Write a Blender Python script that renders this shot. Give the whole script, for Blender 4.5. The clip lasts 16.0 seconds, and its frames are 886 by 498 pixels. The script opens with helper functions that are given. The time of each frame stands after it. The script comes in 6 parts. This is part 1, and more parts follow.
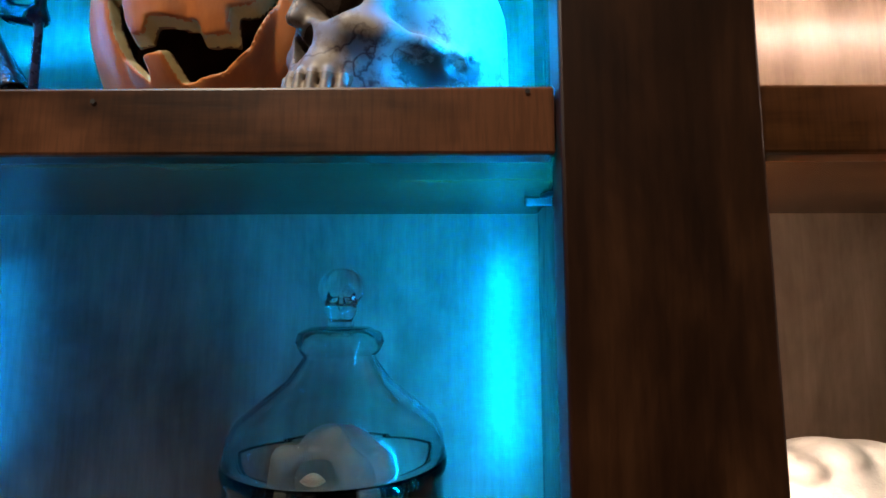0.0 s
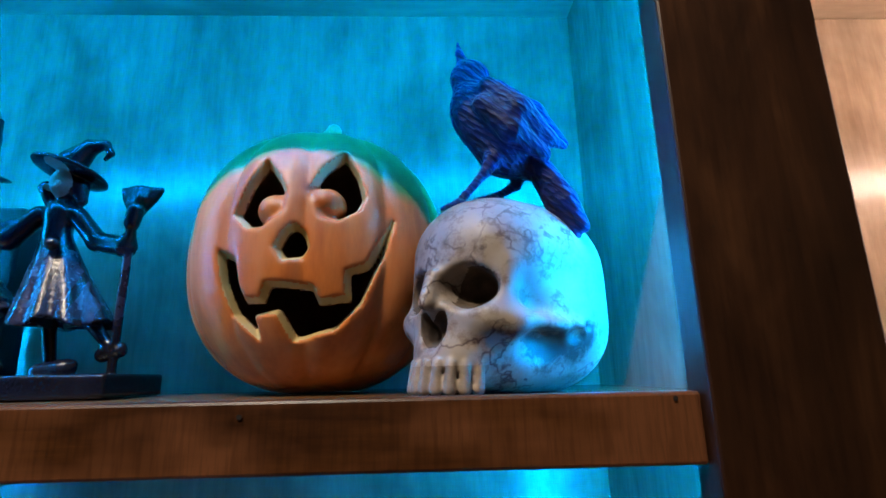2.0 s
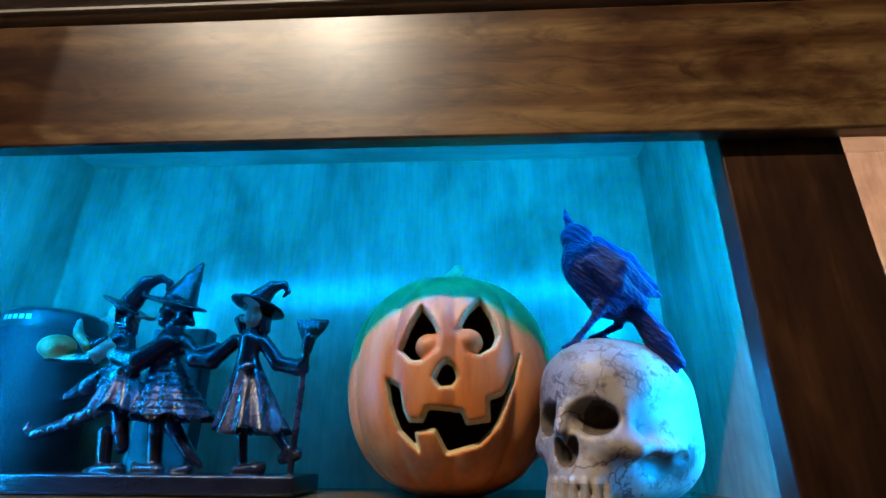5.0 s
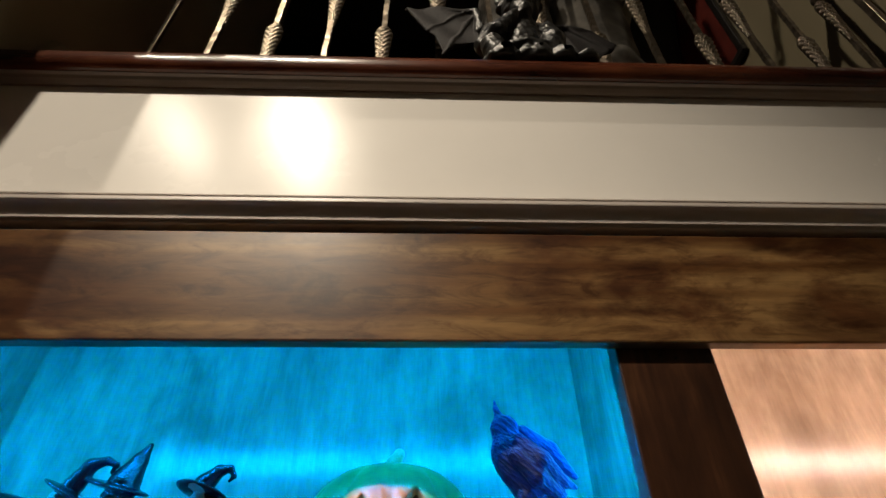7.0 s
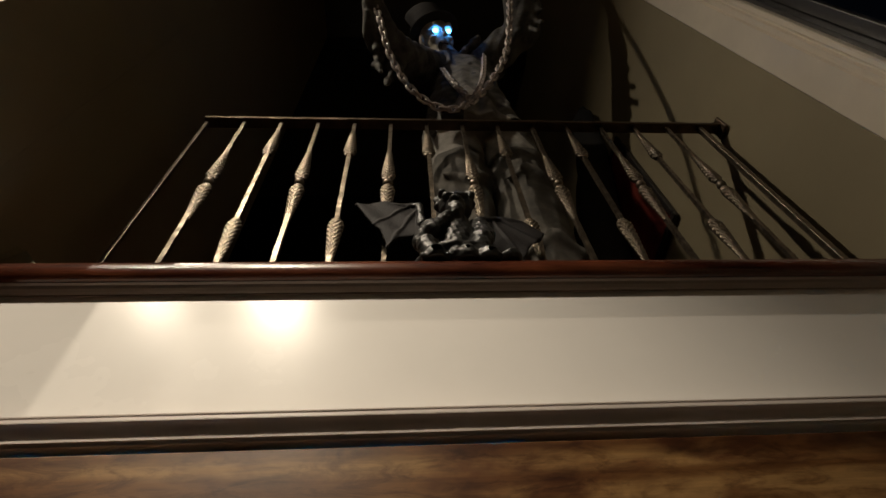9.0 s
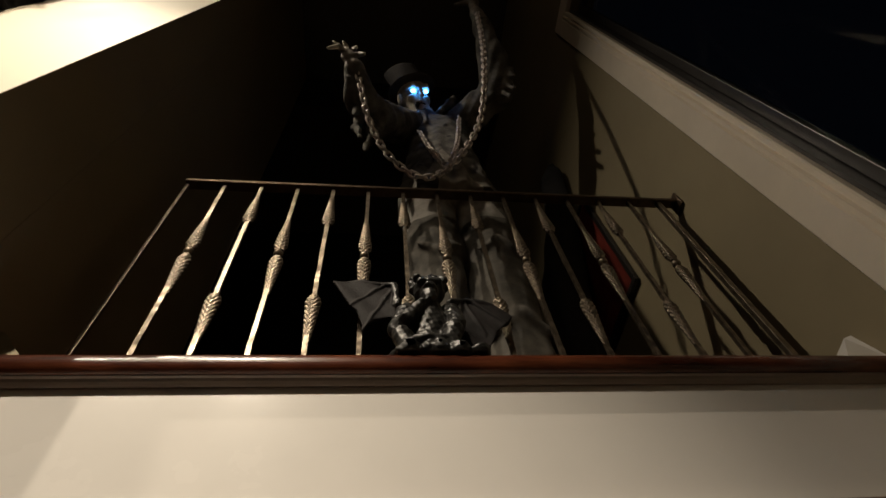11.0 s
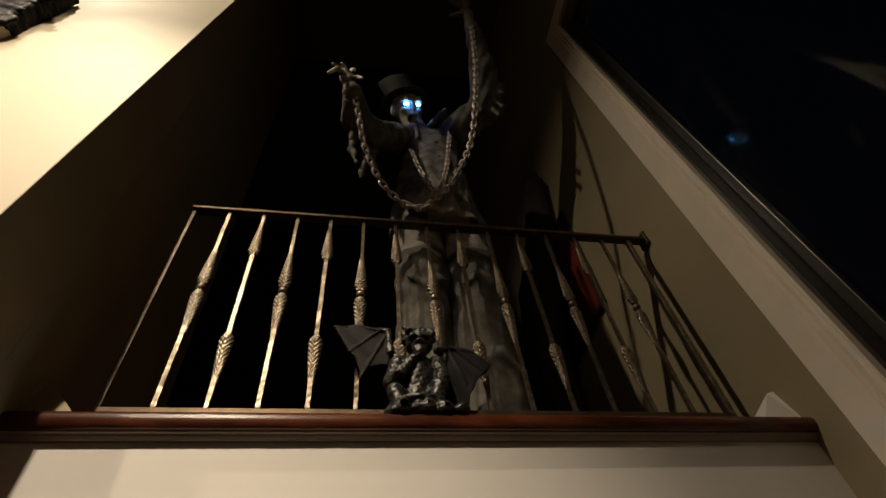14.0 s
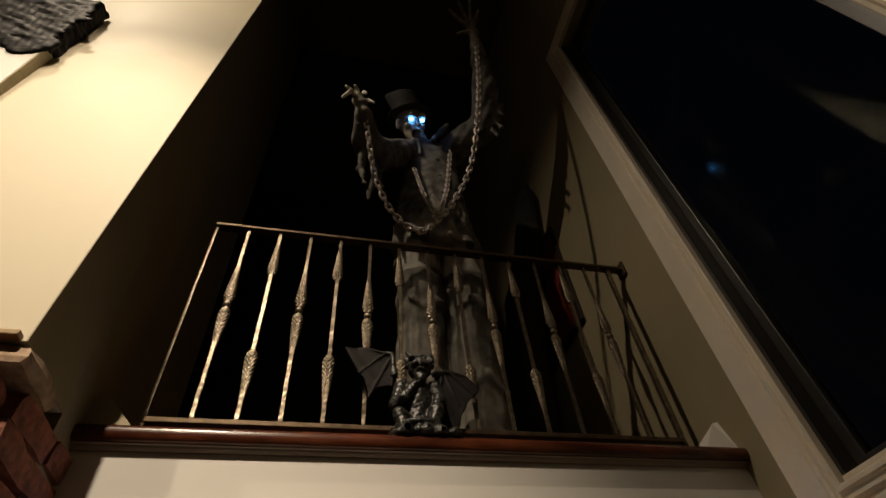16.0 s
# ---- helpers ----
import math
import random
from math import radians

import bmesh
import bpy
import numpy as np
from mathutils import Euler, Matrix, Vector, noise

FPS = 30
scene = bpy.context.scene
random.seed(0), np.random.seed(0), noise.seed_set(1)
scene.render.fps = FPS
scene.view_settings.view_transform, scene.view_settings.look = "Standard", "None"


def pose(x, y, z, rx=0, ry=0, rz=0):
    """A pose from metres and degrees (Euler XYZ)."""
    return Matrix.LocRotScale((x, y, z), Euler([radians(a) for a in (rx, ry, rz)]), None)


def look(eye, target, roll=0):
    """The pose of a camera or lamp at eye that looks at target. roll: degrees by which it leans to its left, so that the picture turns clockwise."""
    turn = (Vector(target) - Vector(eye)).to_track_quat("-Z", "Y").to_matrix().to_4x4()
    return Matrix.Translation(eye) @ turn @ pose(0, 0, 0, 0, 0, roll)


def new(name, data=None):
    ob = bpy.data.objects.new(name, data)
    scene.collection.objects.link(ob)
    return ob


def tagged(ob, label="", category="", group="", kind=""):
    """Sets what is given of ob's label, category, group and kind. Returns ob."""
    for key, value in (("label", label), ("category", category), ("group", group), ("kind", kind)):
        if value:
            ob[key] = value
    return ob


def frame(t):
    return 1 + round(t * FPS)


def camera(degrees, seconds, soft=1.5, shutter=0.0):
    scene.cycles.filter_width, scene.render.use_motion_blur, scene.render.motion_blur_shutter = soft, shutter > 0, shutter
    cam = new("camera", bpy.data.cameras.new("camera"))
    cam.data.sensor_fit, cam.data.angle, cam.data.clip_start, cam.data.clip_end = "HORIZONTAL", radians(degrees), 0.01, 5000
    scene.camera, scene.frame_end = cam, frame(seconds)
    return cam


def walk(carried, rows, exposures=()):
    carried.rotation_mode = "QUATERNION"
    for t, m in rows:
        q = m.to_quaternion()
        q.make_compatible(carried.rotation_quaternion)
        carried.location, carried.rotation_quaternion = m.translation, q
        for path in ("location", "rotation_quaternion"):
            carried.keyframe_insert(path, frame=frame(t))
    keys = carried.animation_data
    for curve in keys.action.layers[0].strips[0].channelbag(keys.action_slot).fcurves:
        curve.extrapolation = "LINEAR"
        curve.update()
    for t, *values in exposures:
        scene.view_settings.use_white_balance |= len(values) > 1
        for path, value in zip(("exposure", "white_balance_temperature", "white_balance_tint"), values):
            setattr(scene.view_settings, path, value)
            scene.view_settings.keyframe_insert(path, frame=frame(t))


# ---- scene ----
cam = camera(81.4, 16.0)
METRES, EYE, TILT, LEAN, TURN = 1.5, 1.5, 0.0, 0.0, 0.7
ROWS = [
    (0.0, 0.0, 0.0, 0.0, -0.0, 6.62, -0.0),
    (0.5, -0.0322, -0.0038, 0.0242, -2.64, 8.86, 0.63),
    (1.0, -0.0491, 0.0004, 0.0552, -3.17, 10.66, 0.98),
    (1.5, -0.0615, -0.0046, 0.0783, -2.55, 12.31, 1.25),
    (2.0, -0.0694, -0.016, 0.0951, -2.68, 13.87, 1.16),
    (2.5, -0.0802, -0.0331, 0.1055, -2.22, 14.76, 1.35),
    (3.0, -0.0961, -0.0532, 0.1101, -0.14, 15.71, 1.21),
    (3.5, -0.1088, -0.061, 0.1117, 2.13, 16.5, 0.35),
    (6.0, -0.1218, -0.1313, 0.1115, 1.16, 28.15, -1.12),
    (6.5, -0.1135, -0.1472, 0.1175, -0.96, 32.13, -0.37),
    (7.0, -0.1082, -0.171, 0.119, -2.54, 37.81, 0.72),
    (7.5, -0.0964, -0.1863, 0.1234, -1.98, 42.03, 1.41),
    (8.0, -0.0825, -0.2022, 0.1296, -2.18, 46.08, 2.4),
    (8.5, -0.0682, -0.2198, 0.1373, -2.77, 49.91, 3.09),
    (9.0, -0.0568, -0.2421, 0.1422, -2.97, 53.07, 3.38),
    (9.5, -0.0465, -0.2628, 0.1464, -2.9, 55.03, 3.62),
    (10.0, -0.0412, -0.2861, 0.1524, -3.87, 56.4, 3.93),
    (12.5, -0.141, -0.4234, 0.1601, -9.96, 53.54, 7.29),
    (13.0, -0.1513, -0.4467, 0.1634, -11.41, 52.53, 7.49),
    (13.5, -0.1323, -0.5007, 0.17, -9.83, 52.3, 6.27),
    (14.0, -0.1158, -0.5588, 0.1705, -9.52, 51.29, 5.38),
    (14.5, -0.121, -0.6045, 0.1674, -9.14, 51.09, 5.39),
    (15.0, -0.1649, -0.6527, 0.1633, -11.32, 50.73, 5.08),
    (15.5, -0.2019, -0.7027, 0.1603, -13.81, 49.2, 5.11),
    (16.0, -0.1943, -0.7528, 0.1539, -13.07, 48.09, 4.47),
]
walk(cam, [(t, pose(0, 0, EYE, TILT, LEAN, TURN) @ pose(METRES * x, METRES * y, METRES * z, 90 + pitch, roll, yaw)) for t, x, y, z, yaw, pitch, roll in ROWS], [(0.0, 0.0, 6500, 10), (10.0, 0.0, 6500, 10), (12.5, 0.0, 6900, 11), (16.0, -0.18, 7150, 12)])

# ---- light ----
world = bpy.data.worlds.new("night")
scene.world = world
world.use_nodes = True
world.node_tree.nodes["Background"].inputs[0].default_value = (0.35, 0.45, 0.8, 1)
world.node_tree.nodes["Background"].inputs[1].default_value = 0.002

CYAN = (0.0, 0.315, 1.0)
PEACH = (1.0, 0.70, 0.55)
WARM = (1.0, 0.86, 0.67)


def spot(name, at, to, watts, size, blend, radius, colour=WARM):
    data = bpy.data.lights.new(name, "SPOT")
    data.energy, data.spot_size, data.spot_blend, data.shadow_soft_size, data.color = watts, radians(size), blend, radius, colour
    ob = new(name, data)
    ob.matrix_world = look(at, to)
    return ob


spot("spotlight", (-1.48, -2.90, 6.00), (-0.98, 0.3, 2.25), 980, 38, 1.0, 0.05)
spot("spotlight", (-2.78, -2.95, 6.00), (-1.0, 0.2, 2.35), 360, 40, 1.0, 0.05)
spot("spotlight", (-2.05, -1.10, 6.10), (-0.65, 0.2, 2.65), 235, 96, 1.0, 0.04)
# Added warm fill light; no such lamp stands in the room.
dim = bpy.data.lights.new("room_fill", "AREA")
dim.energy, dim.size, dim.color = 3.2, 0.9, (1.0, 0.80, 0.56)
dim_ob = new("room_fill", dim)
dim_ob.matrix_world = look((-1.2, -2.8, 5.2), (0.2, 0.3, 2.2))


# ---- materials ----
def material(name):
    m = bpy.data.materials.new(name)
    m.use_nodes = True
    return m, m.node_tree.nodes, m.node_tree.links, m.node_tree.nodes["Principled BSDF"]


def coords(nodes, links, scale):
    tc = nodes.new("ShaderNodeTexCoord")
    mp = nodes.new("ShaderNodeMapping")
    mp.inputs["Scale"].default_value = scale
    links.new(tc.outputs["Object"], mp.inputs["Vector"])
    return mp.outputs["Vector"]


def noise_node(nodes, links, vec, scale, detail=4, rough=0.55, dist=0.0):
    n = nodes.new("ShaderNodeTexNoise")
    n.inputs["Scale"].default_value, n.inputs["Detail"].default_value = scale, detail
    n.inputs["Roughness"].default_value, n.inputs["Distortion"].default_value = rough, dist
    links.new(vec, n.inputs["Vector"])
    return n.outputs["Fac"]


def ramp(nodes, links, fac, stops):
    r = nodes.new("ShaderNodeValToRGB")
    els = r.color_ramp.elements
    while len(els) < len(stops):
        els.new(0.5)
    for e, (p, c) in zip(els, stops):
        e.position, e.color = p, (*c, 1)
    links.new(fac, r.inputs["Fac"])
    return r.outputs["Color"]


def mixc(nodes, links, fac, a, b, mode="MIX"):
    m = nodes.new("ShaderNodeMix")
    m.data_type, m.blend_type = "RGBA", mode
    for sock, v in ((m.inputs[0], fac), (m.inputs[6], a), (m.inputs[7], b)):
        if isinstance(v, (int, float)):
            sock.default_value = v
        elif isinstance(v, tuple):
            sock.default_value = (*v, 1)
        else:
            links.new(v, sock)
    return m.outputs[2]


def bump(nodes, links, bsdf, height, strength, dist=0.002):
    b = nodes.new("ShaderNodeBump")
    b.inputs["Strength"].default_value, b.inputs["Distance"].default_value = strength, dist
    links.new(height, b.inputs["Height"])
    links.new(b.outputs["Normal"], bsdf.inputs["Normal"])


def wood(name, axis, dark, mid, light, gloss=0.3, aniso=0.0, blotch=1.0, grain=1.0, fibre=0.85, chatter=0.0, patch=None):
    """Stained wood with its grain along x, y or z (0, 1, 2)."""
    m, n, l, b = material(name)
    s = [1.0, 1.0, 1.0]
    s[axis] = 0.055
    fine = noise_node(n, l, coords(n, l, [v * 190 * grain for v in s]), 1.0, 5, 0.65)
    s[axis] = 0.24
    broad = noise_node(n, l, coords(n, l, [v * 17 for v in s]), 1.0, 6, 0.62, 0.5)
    s[axis] = 0.6
    stain = noise_node(n, l, coords(n, l, [v * 8 for v in s]), 1.0, 4, 0.6, 0.3)
    base = ramp(n, l, broad, [(0.32, dark), (0.5, mid), (0.7, light)])
    gr = ramp(n, l, fine, [(0.35, (0.62, 0.58, 0.55)), (0.6, (1, 1, 1))])
    st = ramp(n, l, stain, [(0.32, (0.45, 0.4, 0.36)), (0.62, (1, 1, 1))])
    c = mixc(n, l, fibre, base, gr, "MULTIPLY")
    c = mixc(n, l, blotch, c, st, "MULTIPLY")
    if patch:
        spread = noise_node(n, l, coords(n, l, (4.5, 9, 9)), 1.0, 5, 0.6, 0.6)
        strip = noise_node(n, l, coords(n, l, (0.9, 26, 26)), 1.0, 2, 0.4)
        c = mixc(n, l, ramp(n, l, spread, [(0.40, (0, 0, 0)), (0.58, (1, 1, 1))]), c, mixc(n, l, 0.6, patch, gr, "MULTIPLY"))
        c = mixc(n, l, 0.9, c, ramp(n, l, strip, [(0.40, (0.48, 0.36, 0.28)), (0.56, (1, 1, 1))]), "MULTIPLY")
        smudge = noise_node(n, l, coords(n, l, (11, 34, 38)), 1.0, 7, 0.68, 1.3)
        c = mixc(n, l, 0.85, c, ramp(n, l, smudge, [(0.36, (0.42, 0.32, 0.26)), (0.52, (1, 1, 1)), (0.74, (1.25, 1.2, 1.1))]), "MULTIPLY")
    if chatter:
        across = noise_node(n, l, coords(n, l, (320, 320, 26)), 1.0, 3, 0.6)
        where = noise_node(n, l, coords(n, l, (11, 11, 20)), 1.0, 3, 0.5)
        worn = mixc(n, l, ramp(n, l, where, [(0.42, (0, 0, 0)), (0.62, (1, 1, 1))]), c, (0.15, 0.055, 0.023))
        c = mixc(n, l, chatter, worn, ramp(n, l, across, [(0.38, (0.35, 0.3, 0.26)), (0.55, (1, 1, 1))]), "MULTIPLY")
    l.new(c, b.inputs["Base Color"])
    b.inputs["Roughness"].default_value = gloss
    b.inputs["Anisotropic"].default_value = aniso
    bump(n, l, b, fine, 0.12, 0.0008)
    return m


def plain(name, colour, rough=0.5, metal=0.0, vary=0.25, scale=14.0, relief=0.15, fine=160.0, spec=0.5):
    """A surface with soft mottling and fine relief."""
    m, n, l, b = material(name)
    v = coords(n, l, (1, 1, 1))
    a = noise_node(n, l, v, scale, 5, 0.6)
    f = noise_node(n, l, v, fine, 3, 0.6)
    lo = tuple(c * (1 - vary) for c in colour)
    hi = tuple(min(1, c * (1 + vary * 0.6)) for c in colour)
    l.new(ramp(n, l, a, [(0.32, lo), (0.68, hi)]), b.inputs["Base Color"])
    r = n.new("ShaderNodeMapRange")
    r.inputs["To Min"].default_value, r.inputs["To Max"].default_value = max(0.03, rough - 0.1), min(1, rough + 0.12)
    l.new(a, r.inputs["Value"])
    l.new(r.outputs[0], b.inputs["Roughness"])
    b.inputs["Metallic"].default_value = metal
    b.inputs["Specular IOR Level"].default_value = spec
    bump(n, l, b, f, relief, 0.0015)
    return m


def glow(name, colour, strength):
    m, n, l, b = material(name)
    b.inputs["Base Color"].default_value = (0.5, 0.5, 0.5, 1)
    b.inputs["Emission Color"].default_value = (*colour, 1)
    b.inputs["Emission Strength"].default_value = strength
    return m


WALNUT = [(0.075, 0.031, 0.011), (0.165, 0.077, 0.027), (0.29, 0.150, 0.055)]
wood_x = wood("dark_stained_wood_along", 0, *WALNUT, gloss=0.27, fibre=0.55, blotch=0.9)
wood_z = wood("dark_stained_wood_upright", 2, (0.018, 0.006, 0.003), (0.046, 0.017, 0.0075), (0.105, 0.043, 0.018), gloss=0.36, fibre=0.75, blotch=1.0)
wood_rail = wood("blotchy_stained_rail_wood", 0, (0.060, 0.021, 0.008), (0.135, 0.056, 0.020), (0.22, 0.108, 0.040), gloss=0.34, fibre=0.35, blotch=0.9, patch=(0.26, 0.150, 0.058))
wood_edge = wood("scraped_shelf_edge", 0, *[tuple(c * k for c, k in zip(w, (0.52, 0.38, 0.30))) for w in WALNUT], gloss=0.34, chatter=0.38)
PLY = [(0.23, 0.175, 0.125), (0.29, 0.225, 0.165), (0.35, 0.28, 0.21)]
ply_z = wood("stained_plywood_upright", 2, *PLY, gloss=0.22, blotch=0.75, grain=0.8, fibre=0.28)
ply_x = wood("stained_plywood_along", 0, *PLY, gloss=0.32, blotch=0.75, grain=0.8, fibre=0.28)
cap_wood = wood("red_brown_varnished_wood", 0, (0.05, 0.012, 0.006), (0.11, 0.028, 0.012), (0.17, 0.05, 0.02), gloss=0.26)
white_paint = plain("satin_white_paint", (0.74, 0.715, 0.68), 0.24, vary=0.04, scale=3, relief=0.04, fine=60, spec=0.15)
trim_paint = plain("semi_gloss_trim_paint", (0.78, 0.70, 0.58), 0.35, vary=0.06, scale=6, relief=0.05, fine=90)
# Trim paint greyed for the shade on this downward-facing moulding.
shaded_crown = plain("shaded_trim_paint", (0.56, 0.50, 0.46), 0.35, vary=0.08, scale=6, relief=0.05, fine=90)
taupe_paint = plain("taupe_painted_moulding", (0.27, 0.21, 0.17), 0.4, vary=0.12, scale=8, relief=0.06, fine=90)
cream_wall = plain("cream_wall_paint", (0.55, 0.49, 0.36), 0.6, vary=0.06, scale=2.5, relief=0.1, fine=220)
# Dark brown for the unseen room walls, to swallow bounced light.
low_bounce_wall = plain("low_bounce_wall_colour", (0.11, 0.085, 0.06), 0.7, vary=0.1, scale=2.5, relief=0.1, fine=220)
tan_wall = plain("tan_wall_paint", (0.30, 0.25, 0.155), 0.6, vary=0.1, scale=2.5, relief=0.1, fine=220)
# Near-black colour puts the darkness of the unlit landing into its walls.
unlit_wall = plain("unlit_hall_colour", (0.012, 0.011, 0.010), 0.7, vary=0.1, scale=2.5, relief=0.1, fine=220)
# Ceiling toned down so that it looks unlit overhead.
unlit_ceiling = plain("unlit_ceiling", (0.10, 0.092, 0.08), 0.8, vary=0.05, scale=2, relief=0.1)
# Boards darkened to keep bounced light out of the lower compartments.
floor_wood = wood("floor_boards", 1, (0.03, 0.015, 0.008), (0.06, 0.03, 0.014), (0.10, 0.05, 0.025), gloss=0.35)
iron = plain("bronzed_wrought_iron", (0.225, 0.185, 0.14), 0.34, metal=0.85, vary=0.45, scale=40, relief=0.25, fine=240)
iron_dark = plain("dark_wrought_iron", (0.10, 0.068, 0.042), 0.42, metal=0.7, vary=0.35, scale=30, relief=0.3, fine=200)
brick_mat = plain("weathered_brick", (0.30, 0.105, 0.07), 0.85, vary=0.55, scale=28, relief=0.9, fine=110)
mortar_mat = plain("dark_mortar", (0.07, 0.055, 0.045), 0.95, vary=0.3, scale=40, relief=0.8, fine=150)
stone_mat = plain("rough_sandstone", (0.40, 0.28, 0.19), 0.85, vary=0.4, scale=30, relief=0.9, fine=90)
strip_cyan = glow("cyan_led", CYAN, 270)
strip_side = glow("cyan_led_side", CYAN, 540)
strip_low = glow("cyan_led_faint", CYAN, 120)
strip_right = glow("cyan_led_lower", CYAN, 520)
strip_dusk = glow("peach_led_faint", PEACH, 80)
strip_warm = glow("peach_led", PEACH, 170)


# ---- shapes ----
def obj(name, bm, mat, parent=None, label="", smooth=False):
    me = bpy.data.meshes.new(name)
    bm.to_mesh(me)
    bm.free()
    for mm in mat if isinstance(mat, (list, tuple)) else [mat]:
        me.materials.append(mm)
    if smooth:
        me.polygons.foreach_set("use_smooth", [True] * len(me.polygons))
    ob = new(name, me)
    ob.parent = parent
    if label:
        ob["label"] = label
    return ob


def part(name, bm, mat, parent, label="", smooth=False):
    return obj(name, bm, mat, parent, label, smooth)


def box(x0, x1, y0, y1, z0, z1, bevel=0.0, seg=2):
    bm = bmesh.new()
    bmesh.ops.create_cube(bm, size=1)
    for v in bm.verts:
        v.co = Vector(((x0 + x1) / 2 + v.co.x * (x1 - x0), (y0 + y1) / 2 + v.co.y * (y1 - y0), (z0 + z1) / 2 + v.co.z * (z1 - z0)))
    if bevel:
        bmesh.ops.bevel(bm, geom=bm.edges[:], offset=bevel, segments=seg, affect="EDGES", profile=0.5)
    return bm


def profile_x(pts, x0, x1):
    """A moulding: the (y, z) outline pts drawn out from x0 to x1."""
    bm = bmesh.new()
    a = [bm.verts.new((x0, y, z)) for y, z in pts]
    b = [bm.verts.new((x1, y, z)) for y, z in pts]
    n = len(pts)
    for i in range(n):
        bm.faces.new((a[i], a[(i + 1) % n], b[(i + 1) % n], b[i]))
    bm.faces.new(a[::-1])
    bm.faces.new(b)
    bmesh.ops.recalc_face_normals(bm, faces=bm.faces[:])
    return bm


def lathe(pts, seg=48, closed=False):
    """Turn the (radius, z) outline about the z axis."""
    bm = bmesh.new()
    rings = []
    for r, z in pts:
        rings.append([bm.verts.new((r * math.cos(2 * math.pi * i / seg), r * math.sin(2 * math.pi * i / seg), z)) for i in range(seg)] if r > 1e-6 else [bm.verts.new((0, 0, z))])
    pairs = list(zip(rings, rings[1:])) + ([(rings[-1], rings[0])] if closed else [])
    for a, b in pairs:
        for i in range(seg):
            j = (i + 1) % seg
            if len(a) == 1 and len(b) == 1:
                continue
            if len(a) == 1:
                bm.faces.new((a[0], b[j], b[i]))
            elif len(b) == 1:
                bm.faces.new((a[i], a[j], b[0]))
            else:
                bm.faces.new((a[i], a[j], b[j], b[i]))
    bmesh.ops.recalc_face_normals(bm, faces=bm.faces[:])
    return bm


def tube(path, radii, seg=10):
    """A round bar along a path of points."""
    bm = bmesh.new()
    path = [Vector(p) for p in path]
    rings = []
    for i, p in enumerate(path):
        d = (path[min(i + 1, len(path) - 1)] - path[max(i - 1, 0)]).normalized()
        q = d.to_track_quat("Z", "Y")
        r = radii[i] if isinstance(radii, (list, tuple)) else radii
        rings.append([bm.verts.new(p + q @ Vector((r * math.cos(2 * math.pi * k / seg), r * math.sin(2 * math.pi * k / seg), 0))) for k in range(seg)])
    for a, b in zip(rings, rings[1:]):
        for k in range(seg):
            bm.faces.new((a[k], a[(k + 1) % seg], b[(k + 1) % seg], b[k]))
    bm.faces.new(rings[0][::-1])
    bm.faces.new(rings[-1])
    return bm


def empty(name, at=(0, 0, 0), turn=0.0):
    ob = new(name)
    ob.empty_display_size = 0.02
    ob.matrix_world = pose(*at, 0, 0, turn)
    return ob


